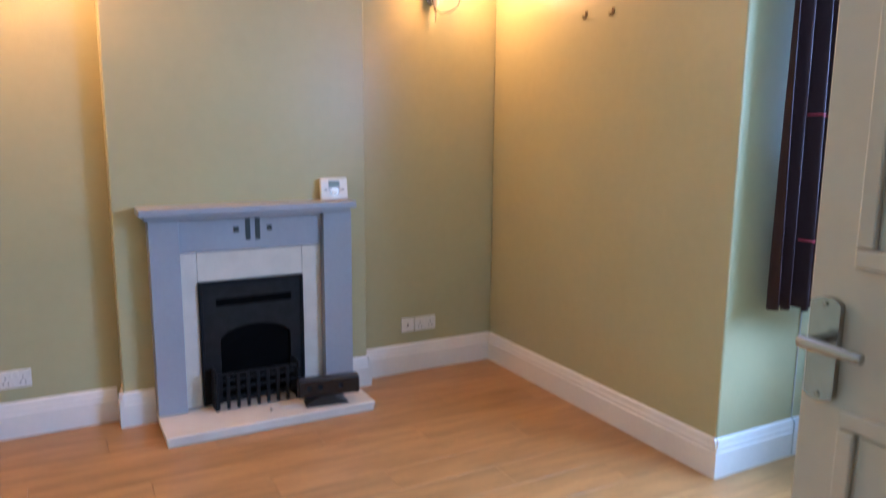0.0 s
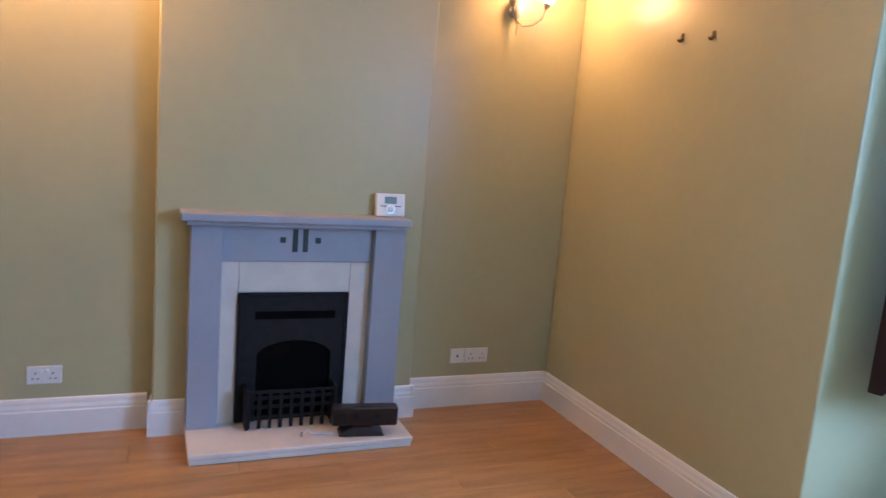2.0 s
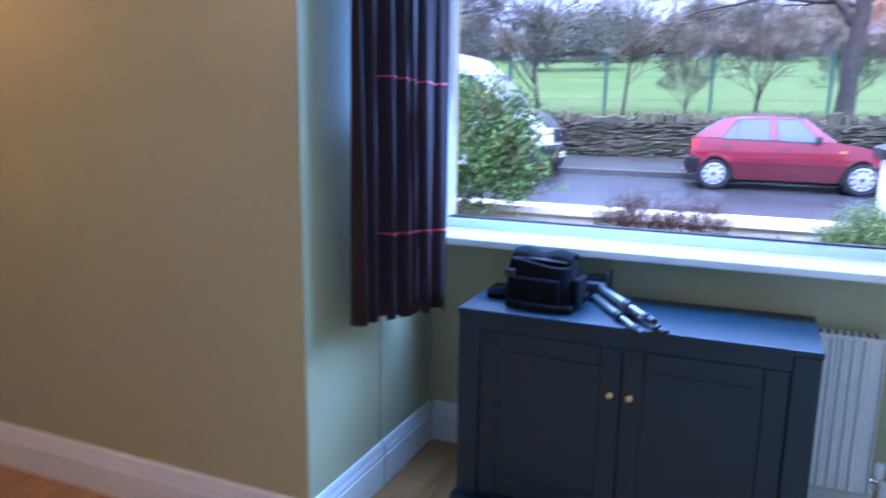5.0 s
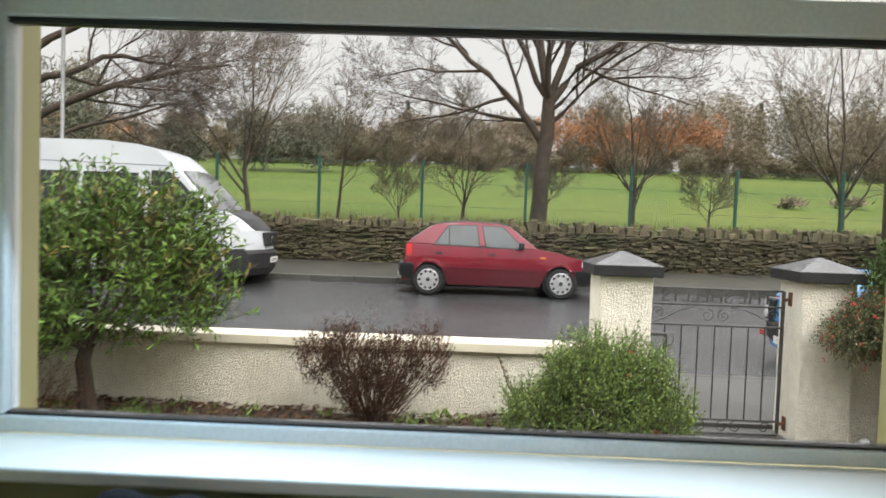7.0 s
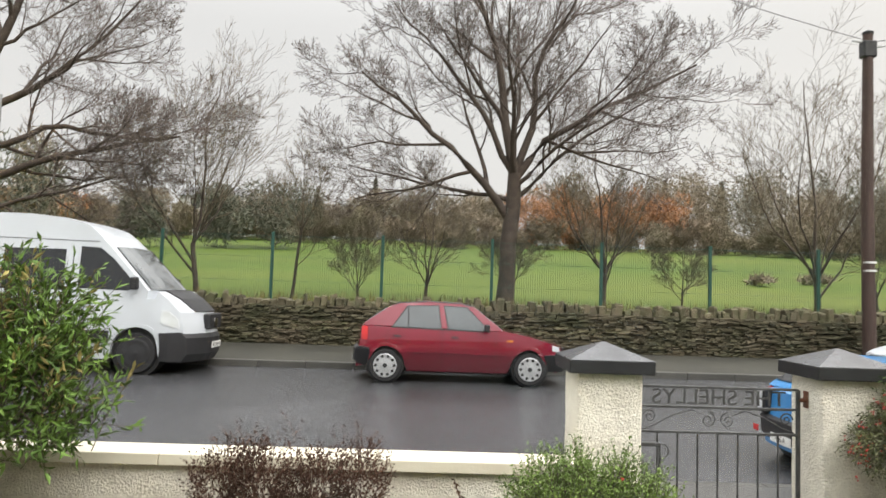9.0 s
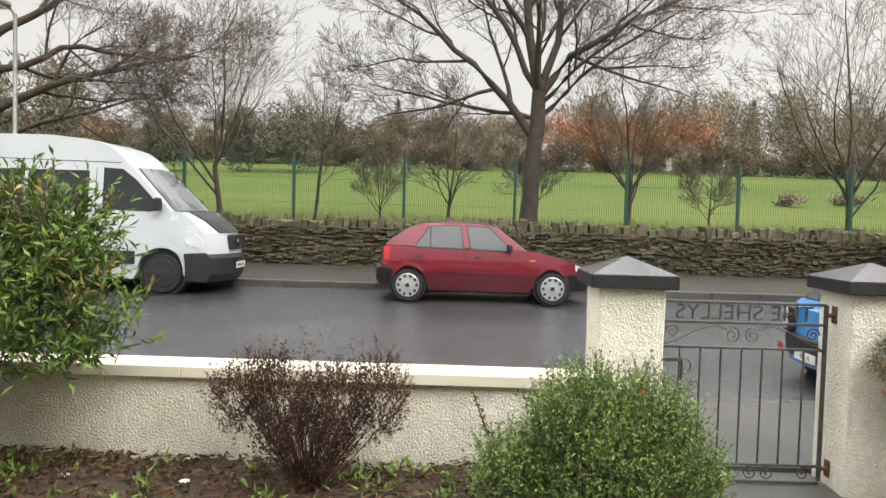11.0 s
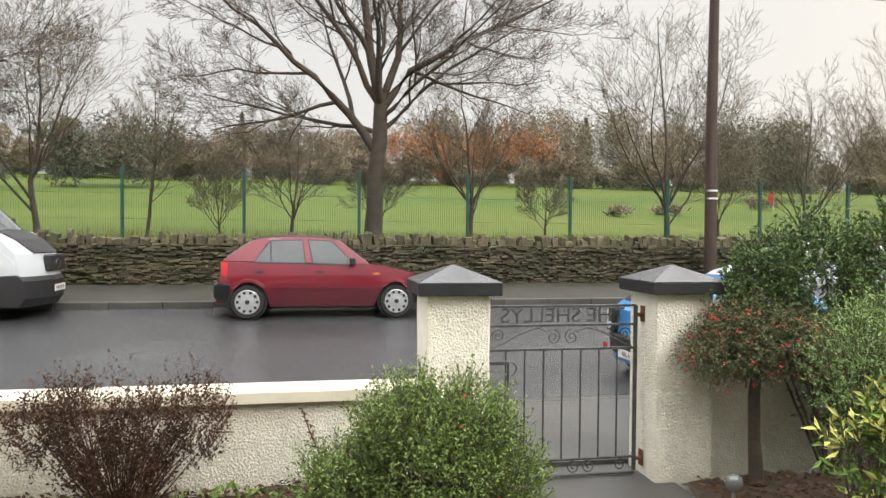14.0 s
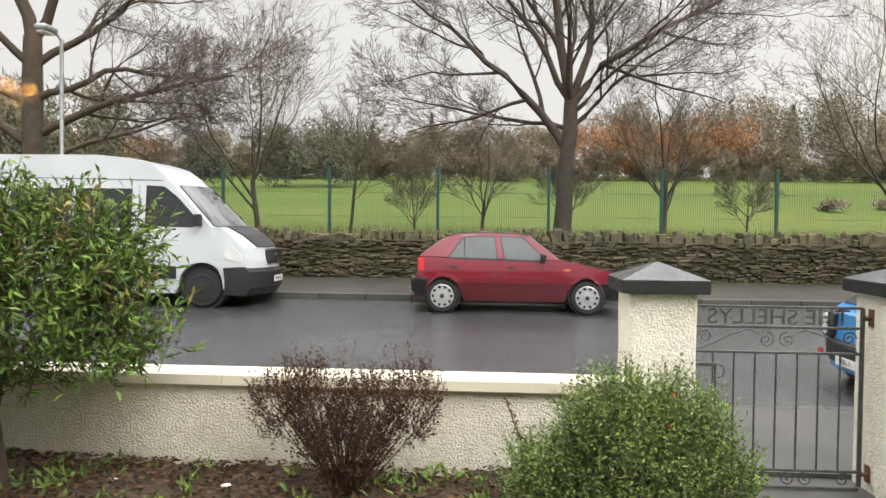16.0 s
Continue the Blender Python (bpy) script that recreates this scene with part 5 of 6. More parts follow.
bare_tree("large bare spreading tree behind the stone wall", 21.2, 0.47, 1.25, Tree(11, (6, 7, 6, 8), 0.70, 0.13, 0.34, 0.0095), 3.3, 0.20, [
    (0.64, (0.0, 0.75, 0.75), (-0.1, 0.75, 0.75), 5.2, 0.56), (0.80, (0.1, 0.9, 0.55), (0.0, 1.0, 0.15), 4.2, 0.30), (0.97, (-0.1, 0.05, 1.0), (0.0, 0.35, 1.0), 6.2, 0.66),
    (1.0, (0.1, -0.35, 1.0), (0.1, -0.30, 1.0), 5.8, 0.52), (0.95, (0.0, -0.75, 0.75), (-0.1, -1.0, 0.42), 5.6, 0.50), (0.80, (0.1, -0.70, 0.70), (0.1, -1.0, 0.30), 4.6, 0.34),
    (0.98, (-0.6, 0.1, 0.8), (-0.5, 0.4, 0.9), 4.4, 0.36), (0.98, (0.7, 0.1, 0.8), (0.5, -0.3, 0.9), 4.6, 0.38), (0.99, (-0.1, 0.65, 0.85), (0.1, 0.7, 0.8), 5.2, 0.42), (0.9, (-0.6, -0.6, 0.6), (-0.4, -0.8, 0.5), 4.0, 0.30)], 4, lean=(0, -0.05))
bare_tree("large dark bare tree beside the street lamp", 21.4, 13.6, 1.2, Tree(23, (7, 7, 7, 8), 0.72, 0.13, 0.26, 0.0105), 5.0, 0.27, [
    (0.45, (0, 0.8, 0.7), (0, 1.0, 0.35), 5.4, 0.46), (0.50, (0.1, -0.8, 0.6), (-0.1, -1.0, 0.25), 5.4, 0.44), (0.98, (-0.1, 0.15, 1), (0, 0.1, 1), 5.6, 0.66), (0.98, (0.3, -0.5, 1), (0, -0.6, 0.8), 5.4, 0.52),
    (0.68, (-0.2, -0.9, 0.35), (0, -1.0, 0.1), 4.8, 0.38), (0.66, (0, 0.9, 0.4), (0, 1.0, 0.1), 4.8, 0.38), (0.38, (0.2, -0.9, 0.3), (0, -1, -0.05), 4.2, 0.28), (0.85, (-0.3, 0.8, 0.8), (0, 0.7, 0.7), 5.0, 0.4), (0.85, (0.2, -0.8, 0.8), (0, -0.9, 0.5), 5.2, 0.4)], 4)
# place along the fence, height, width, share of bare stem, girth, seed
for y, h, w, stem, girth, seed in (
        (8.05, 6.2, 2.9, 0.22, 0.085, 31), (5.70, 4.0, 1.7, 0.50, 0.050, 32), (4.05, 2.1, 1.4, 0.22, 0.040, 33), (2.37, 3.5, 1.9, 0.26, 0.060, 34), (-2.10, 4.6, 2.4, 0.24, 0.080, 35), (-4.05, 2.0, 1.2, 0.30, 0.035, 36),
        (-7.5, 6.4, 3.6, 0.18, 0.10, 37), (-9.0, 3.6, 2.0, 0.20, 0.06, 41), (-11.6, 4.2, 2.8, 0.22, 0.08, 38), (-14.5, 5.6, 3.0, 0.22, 0.09, 39), (0.15, 2.3, 1.5, 0.30, 0.04, 40), (18.5, 5.0, 3.0, 0.25, 0.09, 42)):
    tree = Tree(seed, (6, 7, 8), 0.62, 0.11, 0.35, 0.0075)
    limbs = []
    n = 8 if h > 4 else 6
    for k in range(n):
        a = 2 * math.pi * (k + tree.rnd.uniform(-0.3, 0.3)) / n
        out = 0.62 * w / (h * (1 - stem)) * (0.25 if k == 0 else tree.rnd.uniform(0.6, 1.25))
        d0 = (1.5 * out * math.cos(a), 1.5 * out * math.sin(a), 0.8)
        limbs.append((1.0 if k == 0 else tree.rnd.uniform(0.35, 1.0), d0, (0.7 * out * math.cos(a), 0.7 * out * math.sin(a), 1.0), h * (1 - stem) * (1.0 if k == 0 else tree.rnd.uniform(0.55, 0.85)), 0.62 if k == 0 else tree.rnd.uniform(0.36, 0.55)))
    bare_tree("slender bare tree beyond the mesh fence" if stem > 0.4 else "bare multi-stemmed tree beyond the mesh fence", 22.0, y, field_z(22.0) - 0.03, tree, h * stem, girth * 0.8, limbs, 3, OLIVETWIG, (0, tree.rnd.uniform(-0.15, 0.15)))

# ---- pole, street lamp, wires ----
pole = thing("telegraph_pole", "dark creosoted telegraph pole on the far pavement", "pole", Matrix.Translation((19.45, -7.25, 0.38)))
part("shaft", tube([(0, 0, -0.2), (0.02, 0.02, 3.5), (0.0, 0.0, 7.25)], [0.145, 0.13, 0.105], 14), POLEWOOD, pole, smooth=40)
part("cap", lathe([(0.11, 7.25), (0.12, 7.30), (0.02, 7.36)], 12), TRIM, pole)
part("junction_box", bbox(-0.12, 0.12, -0.15, 0.15, 6.72, 7.10, 0.03), TRIM, pole)
for z in (2.0, 2.18):
    part("pole_band", lathe([(0.142, z), (0.142, z + 0.04)], 14), PLATE, pole, "pale metal band")
for k, (y, z) in enumerate(((0.35, 7.05), (-0.35, 6.95))):
    part("bracket", tube([(0, 0, z), (0, y, z + 0.05)], 0.02, 6), GALV, pole)
for a, b, sag in (((19.45, -7.2, 7.5), (8.0, 14.0, 8.6), 0.5), ((19.45, -7.2, 7.4), (19.45, -60, 8.2), 0.6), ((19.45, -7.2, 7.45), (4.0, -14.0, 5.2), 0.3)):
    w = thing("overhead_wire", "thin overhead telephone wire", "wire")
    a, b = Vector(a), Vector(b)
    part("wire", tube([a.lerp(b, k / 16) - Vector((0, 0, sag * 4 * (k / 16) * (1 - k / 16))) for k in range(17)], 0.008, 5), TRIM, w)
lamp = thing("street_lamp", "grey galvanised street lamp behind the van", "street lamp", Matrix.Translation((19.6, 11.75, 0.40)))
part("column", tube([(0, 0, -0.1), (0, 0, 1.2), (0, 0, 1.25), (0, 0, 5.25)], [0.075, 0.075, 0.05, 0.042], 12), GALV, lamp, smooth=40)
part("arm", tube([(0, 0, 5.2), (-0.05, 0.05, 5.32), (-0.25, 0.12, 5.38)], 0.03, 8), GALV, lamp)
part("lantern", bbox(-0.62, -0.12, -0.02, 0.26, 5.32, 5.46, 0.05, 2), GALV, lamp, "grey lantern head", smooth=60)
part("bowl", bbox(-0.58, -0.22, 0.02, 0.22, 5.27, 5.325, 0.02, 2), mat("clear_lantern_bowl", (0.5, 0.5, 0.48), 0.2), lamp)


# ---- shrubs ----
class Leaves:
    def __init__(self):
        self.v, self.f = [], []

    def add(self, p, d, n, length, width, fold=0.25):
        """A pointed leaf folded along its rib."""
        s = d.cross(n).normalized()
        b = len(self.v)
        tip, mid = p + d * length - n * length * 0.12, p + d * length * 0.5
        self.v += [tuple(p), tuple(mid + s * width / 2 + n * width * fold), tuple(tip), tuple(mid - s * width / 2 + n * width * fold), tuple(mid)]
        self.f += [(b, b + 1, b + 4), (b + 1, b + 2, b + 4), (b + 2, b + 3, b + 4), (b + 3, b, b + 4)]


def rnd_dir(rnd, up=0.0):
    return Vector((rnd.gauss(0, 1), rnd.gauss(0, 1), rnd.gauss(0, 1) + up)).normalized()


def shrub(name, label, category, x, y, z, seed, stems, clumps, sprays, per, leaf, material, spray_len, tips=None, tip_rate=0.0, up=0.5, stem_r=0.012, trunk=None, trunkmat=None, berries=0, droop=0.0):
    """Sprays of leaves spread through overlapping clumps (centre and radii), on stems that rise from the foot."""
    rnd = random.Random(seed)
    t = thing(name, label, category, Matrix.Translation((x, y, z)))
    wood, lv, tp = Wood(), Leaves(), Leaves()
    foot = Vector((0, 0, -0.03))
    if trunk:
        h, r = trunk
        wood.limb([Vector((0, 0, -0.05)), Vector((0.01, 0.02, h * 0.4)), Vector((-0.01, 0.04, h * 0.8)), Vector((0, 0.02, h))], [r * 1.3, r, r * 0.95, r * 0.85], 9)
        foot = Vector((0, 0.02, h))
    weights = [c[3] * c[4] * c[5] for c in clumps]
    for k in range(stems):
        c = rnd.choices(clumps, weights)[0]
        e = Vector(c[:3]) + Vector((c[3] * rnd.gauss(0, 0.4), c[4] * rnd.gauss(0, 0.4), c[5] * rnd.uniform(-0.3, 0.8)))
        s = foot + Vector((rnd.uniform(-0.05, 0.05), rnd.uniform(-0.05, 0.05), 0))
        m = s.lerp(e, 0.5) + Vector((rnd.uniform(-0.06, 0.06), rnd.uniform(-0.06, 0.06), 0.05))
        wood.limb([s, m, e], [stem_r, stem_r * 0.75, stem_r * 0.3], 5)
    spots = []
    for k in range(sprays):
        c = rnd.choices(clumps, weights)[0]
        d = rnd_dir(rnd, 0.15)
        rad = rnd.uniform(0.35, 1.0) ** 0.5 * rnd.uniform(0.85, 1.12)
        p = Vector((c[0] + c[3] * d.x * rad, c[1] + c[4] * d.y * rad, c[2] + c[5] * d.z * rad))
        out = (d * 0.8 + Vector((0, 0, up)) + rnd_dir(rnd) * 0.5 - Vector((0, 0, droop))).normalized()
        start = p - out * spray_len * 0.6
        end = p + out * spray_len * 0.4
        wood.limb([start, end], [stem_r * 0.22, stem_r * 0.1], 3)
        tgt = tp if tips and (rnd.random() < tip_rate * (1.6 if d.z > 0.3 else 0.3)) else lv
        for j in range(per):
            q = start.lerp(end, (j + 1) / per)
            n = rnd_dir(rnd, 0.8)
            ld = (out * 0.65 + rnd_dir(rnd) * 0.75).normalized()
            sc = rnd.uniform(0.7, 1.25)
            tgt.add(q, ld, n, leaf[0] * sc, leaf[1] * sc)
        spots.append(end)
    from_lists("stems", wood.v, wood.f, trunkmat or BARK, t)
    from_lists("foliage", lv.v, lv.f, material, t)
    if tips:
        from_lists("young_growth", tp.v, tp.f, tips, t)
    if berries:
        v, f = [], []
        for k in range(berries):
            p = rnd.choice(spots) + rnd_dir(rnd) * 0.05
            for q in range(3):
                c = p + rnd_dir(rnd) * 0.014
                b, s = len(v), 0.007
                v += [tuple(c + Vector(o) * s) for o in ((1, 0, 0), (-1, 0, 0), (0, 1, 0), (0, -1, 0), (0, 0, 1), (0, 0, -1))]
                f += [(b + i, b + j, b + kk) for i in (0, 1) for j in (2, 3) for kk in (4, 5)]
        from_lists("berries", v, f, BERRY, t)
    return t


shrub("laurel_shrub", "large glossy laurel shrub in the garden bed", "shrub", 7.95, 4.95, 0.0, 51, 26,
      [(0.0, -0.15, 1.05, 0.55, 0.75, 0.45), (0.1, -0.35, 1.35, 0.45, 0.60, 0.38), (-0.1, 0.55, 1.20, 0.50, 0.60, 0.50), (0.0, 0.0, 1.48, 0.40, 0.42, 0.30), (-0.1, 1.3, 1.1, 0.5, 0.6, 0.7), (0.0, -0.70, 0.95, 0.35, 0.38, 0.30), (-0.5, 0.75, 0.95, 0.5, 0.6, 0.5), (-0.55, 1.3, 0.75, 0.5, 0.6, 0.6), (-0.3, 0.3, 0.75, 0.45, 0.4, 0.3), (-0.1, 0.75, 1.46, 0.28, 0.3, 0.30), (0.0, -0.1, 1.72, 0.08, 0.08, 0.16), (0.05, -0.62, 1.38, 0.2, 0.26, 0.22), (-0.3, 1.5, 1.55, 0.3, 0.4, 0.35)],
      2450, 12, (0.074, 0.0195), LEAF_LAUREL, 0.34, LEAF_BRONZE, 0.06, up=0.75, stem_r=0.016, trunk=(0.55, 0.055))
shrub("withered_bush", "withered purple-brown bush before the garden wall", "shrub", 8.02, 2.95, 0.0, 52, 80,
      [(0, 0.40, 0.54, 0.20, 0.16, 0.20), (0, -0.40, 0.54, 0.20, 0.16, 0.22), (0, 0.16, 0.52, 0.22, 0.20, 0.24), (0, -0.14, 0.50, 0.22, 0.20, 0.24), (0, 0.0, 0.28, 0.20, 0.30, 0.18), (0.0, -0.34, 0.76, 0.08, 0.12, 0.09), (0.0, 0.24, 0.74, 0.08, 0.12, 0.10), (0, 0.0, 0.82, 0.03, 0.04, 0.13)],
      1500, 8, (0.022, 0.010), LEAF_BROWN, 0.16, up=1.2, stem_r=0.0042, trunkmat=LEAF_BROWN)
shrub("green_bush", "rounded green bush with reddish tips before the gate pillar", "shrub", 7.72, 1.40, 0.0, 53, 50,
      [(0, 0.02, 0.34, 0.44, 0.44, 0.34), (0.0, 0.12, 0.58, 0.32, 0.28, 0.22), (0.05, -0.22, 0.52, 0.30, 0.28, 0.24), (0, 0.40, 0.26, 0.30, 0.26, 0.22), (0, -0.42, 0.26, 0.28, 0.22, 0.24), (0, 0.02, 0.76, 0.10, 0.12, 0.10), (0, -0.18, 0.72, 0.08, 0.08, 0.12), (-0.1, 0.55, 0.34, 0.14, 0.10, 0.14)],
      3900, 10, (0.023, 0.0105), LEAF_BUSH, 0.19, up=0.9, stem_r=0.007, berries=14)
shrub("cotoneaster_standard", "clipped cotoneaster standard with red berries on a single stem", "shrub", 8.33, -0.88, -0.08, 54, 26,
      [(0, 0, 0.92, 0.40, 0.44, 0.24), (0, 0.30, 0.86, 0.30, 0.26, 0.20), (0, -0.28, 0.92, 0.30, 0.30, 0.22), (0, 0.05, 1.08, 0.28, 0.30, 0.14)],
      2700, 9, (0.021, 0.010), LEAF_COTON, 0.12, up=0.1, stem_r=0.006, trunk=(0.72, 0.040), berries=260, droop=0.2)
shrub("conifer_shrub", "soft bright green evergreen shrub in the garden bed", "shrub", 7.55, -1.05, -0.08, 55, 26,
      [(0, 0, 0.92, 0.34, 0.36, 0.34), (0.1, -0.4, 0.95, 0.40, 0.45, 0.42), (-0.05, 0.1, 1.12, 0.2, 0.2, 0.2), (0, -0.1, 0.55, 0.3, 0.3, 0.25)],
      1300, 9, (0.026, 0.008), LEAF_CONIFER, 0.15, up=0.8, stem_r=0.008)
shrub("dark_hedge", "tall dark evergreen hedge by the boundary wall", "hedge", 8.42, -1.55, -0.1, 56, 26,
      [(0, 0.55, 1.25, 0.28, 0.26, 0.36), (0, 0.62, 1.05, 0.28, 0.30, 0.40), (0.05, 0.45, 1.35, 0.28, 0.30, 0.34), (0.0, 0.1, 1.30, 0.33, 0.40, 0.48), (0.0, -0.6, 1.30, 0.36, 0.55, 0.62), (0.0, -1.5, 1.2, 0.4, 0.8, 0.75), (0, -0.4, 0.6, 0.3, 0.6, 0.5)],
      5200, 10, (0.038, 0.017), LEAF_HEDGE, 0.18, up=0.7, stem_r=0.012)
shrub("spotted_laurel", "yellow-green leaved shrub by the garden path", "shrub", 7.25, -0.78, -0.08, 57, 34,
      [(0, 0, 0.50, 0.24, 0.22, 0.22), (0.0, -0.25, 0.65, 0.24, 0.26, 0.24)],
      120, 8, (0.080, 0.022), LEAF_LAUREL, 0.16, LEAF_YELLOW, 0.42, up=0.8, stem_r=0.007)
shrub("dry_fern", "dry brown fern at the laurel's foot", "shrub", 7.55, 5.15, 0.0, 58, 34,
      [(0, 0, 0.22, 0.36, 0.42, 0.24), (0, 0.5, 0.25, 0.3, 0.4, 0.25)],
      260, 6, (0.030, 0.008), LITTER, 0.2, up=0.9, stem_r=0.005, trunkmat=LITTER)

# fallen leaves, petals and low plants on the bed
rnd = random.Random(77)
lit = Leaves()
for k in range(8500):
    x, y = 8.42 - abs(rnd.gauss(0, 1.1)), rnd.uniform(0.75, 7.5)
    if x > 5.0:
        lit.add(Vector((x, y, 0.035 + 0.05 * noise.noise(Vector((x * 2, y * 2, 3))) + rnd.uniform(0, 0.012))), Vector((rnd.gauss(0, 1), rnd.gauss(0, 1), rnd.uniform(-0.1, 0.3))).normalized(), rnd_dir(rnd, 1.5), rnd.uniform(0.03, 0.07), rnd.uniform(0.015, 0.03))
for k in range(2200):
    x, y = rnd.uniform(6.6, 8.42), -0.50 - abs(rnd.gauss(0, 0.8))
    lit.add(Vector((x, y, -0.075 + 0.05 * noise.noise(Vector((x * 2, y * 2, 5))) + rnd.uniform(0, 0.015))), Vector((rnd.gauss(0, 1), rnd.gauss(0, 1), rnd.uniform(-0.1, 0.3))).normalized(), rnd_dir(rnd, 1.5), rnd.uniform(0.03, 0.06), rnd.uniform(0.012, 0.026))
tagged(from_lists("leaf_litter", lit.v, lit.f, LITTER), "brown fallen leaves strewn over the soil", "leaf litter", kind="stuff")
wd = Leaves()
for k in range(190):
    cx, cy = 8.35 - abs(rnd.gauss(0, 0.6)), rnd.uniform(0.9, 6.5)
    for j in range(rnd.randint(5, 10)):
        d = rnd_dir(rnd, 0.9)
        wd.add(Vector((cx + rnd.gauss(0, 0.03), cy + rnd.gauss(0, 0.03), 0.03)), d, rnd_dir(rnd, 0.5), rnd.uniform(0.04, 0.11), rnd.uniform(0.012, 0.03))
tagged(from_lists("low_weeds", wd.v, wd.f, LEAF_BUSH), "low green weeds growing in the soil", "weeds", kind="stuff")
for fx, fy in ((7.95, 4.30), (7.92, 3.62), (7.55, 3.05), (7.6, 2.98)):
    fl = thing("fallen_flower", "small white fallen blossom on the soil", "flower", Matrix.Translation((fx, fy, 0.055)), group="fallen blossoms")
    pl = Leaves()
    for k in range(12):
        pl.add(Vector((0, 0, 0.0)), Vector((math.cos(k * 0.9), math.sin(k * 0.9), 0.25)).normalized(), Vector((0, 0, 1)), 0.035, 0.025)
    from_lists("petals", pl.v, pl.f, PETAL, fl)


ds = thing("dead_stem", "dry dead flower stem against the garden wall", "plant", Matrix.Translation((8.30, 2.02, 0.0)))
part("stem", tube([(0, -0.16, -0.03), (0.02, -0.10, 0.20), (0.0, -0.04, 0.34), (0.03, 0.02, 0.50)], [0.007, 0.006, 0.005, 0.003], 6), LITTER, ds)
dl = Leaves()
for k in range(40):
    f = 0.2 + 0.02 * (k % 16)
    dl.add(Vector((0.01, -0.11 + (f - 0.2) * 0.42, f)), rnd_dir(rnd), rnd_dir(rnd, 0.5), 0.035, 0.014)
from_lists("dry_leaves", dl.v, dl.f, LITTER, ds)


# ---- distance: woods and houses past the field ----
def far_wood(name, label, material, seed, spots, n, size, pointed=False):
    """Crowns of many short sprays: rounded lumps heaped on one another, or cones."""
    rnd = random.Random(seed)
    v, f = [], []
    for x, y, w, h in spots:
        z0 = field_z(x)
        lumps = [(rnd.uniform(-0.6, 0.6) * w, rnd.uniform(-0.6, 0.6) * w, h * rnd.uniform(0.22, 0.80), w * rnd.uniform(0.35, 0.6), h * rnd.uniform(0.16, 0.26)) for _ in range(9)]
        for k in range(n):
            if pointed:
                u, a = rnd.random(), rnd.uniform(0, 2 * math.pi)
                rr = w * (1.05 - u) * (0.75 + 0.25 * math.sin(u * 40)) * math.sqrt(rnd.random())
                p = Vector((x + rr * math.cos(a), y + rr * math.sin(a), z0 + h * u))
            else:
                cx, cy, cz, cw, ch = rnd.choice(lumps)
                d = rnd_dir(rnd) * rnd.uniform(0.3, 1.0) ** 0.4
                p = Vector((x + cx + cw * d.x, y + cy + cw * d.y, max(z0, z0 + cz + ch * d.z - (0.12 * h if k % 5 == 0 else 0))))
            d = Vector((rnd.gauss(0, 0.6), rnd.gauss(0, 0.6), rnd.gauss(0.5, 0.6))).normalized() * size * rnd.uniform(0.6, 1.6)
            s = rnd_dir(rnd).cross(d).normalized() * size * 0.12
            b = len(v)
            v += [tuple(p - s), tuple(p + s), tuple(p + d)]
            f.append((b, b + 1, b + 2))
    return tagged(from_lists(name, v, f, material), label, "woods", kind="stuff")


def wood_top(y):
    """The woods stand lower towards the houses and taller by the golf course."""
    return 6.0 if y > 14 else (8.0 if y > -9 else 10.0)


rnd = random.Random(90)
brown = [(rnd.uniform(86, 102), y + rnd.uniform(-2, 2), rnd.uniform(2.6, 4.6), wood_top(y) * rnd.uniform(0.8, 1.12)) for y in range(-95, 100, 3)] + [(rnd.uniform(80, 86), y + rnd.uniform(-1, 1), 2.0, rnd.uniform(2.2, 4.2)) for y in range(-95, 100, 2)] + [(rnd.uniform(46, 56), y + rnd.uniform(-1, 1), rnd.uniform(2.4, 3.4), rnd.uniform(6.5, 8.5)) for y in range(27, 60, 4)]
far_wood("far_woods", "brown leafless woods along the far edge of the meadow", FARBROWN, 91, brown, 3400, 0.42)
far_wood("far_beeches", "copper-brown beech trees in the far woods", FARORANGE, 92, [(83, y + rnd.uniform(-1, 1), 2.6, rnd.uniform(6.0, 8.0)) for y in (-24, -21.5, -19, -16, -13, -10.5, -7)] + [(84, 42 + 3 * k, 2.5, rnd.uniform(5, 7)) for k in range(6)], 2400, 0.4)
far_wood("far_evergreens", "dark rounded evergreens standing in the far woods", FARGREEN, 95, [(60, -33, 4.0, 8.0), (62, 19, 3.2, 5.4), (64, 14.5, 3.4, 5.8), (58, 24, 3.2, 4.6), (61, -40, 4.0, 7.0), (104, -52, 4, 12.5), (104, -43, 4, 12), (44, 26, 3.0, 7.0), (45, 32, 3.0, 8.0), (46, 39, 3.2, 8.5)], 3400, 0.42)
far_wood("far_conifers", "dark pointed conifers standing in the far woods", FARGREEN, 93, [(104, y, rnd.uniform(2.8, 3.4), rnd.uniform(9.5, 11)) for y in (-38, -30)] + [(104, 10.5, 1.9, 8.5)], 2400, 0.4, True)
far_wood("meadow_bushes", "low brown bushes scattered over the meadow", FARBROWN, 94, [(40, -17, 0.8, 0.5), (38, -13.5, 0.7, 0.4), (45, -26, 0.9, 0.8)], 420, 0.3)
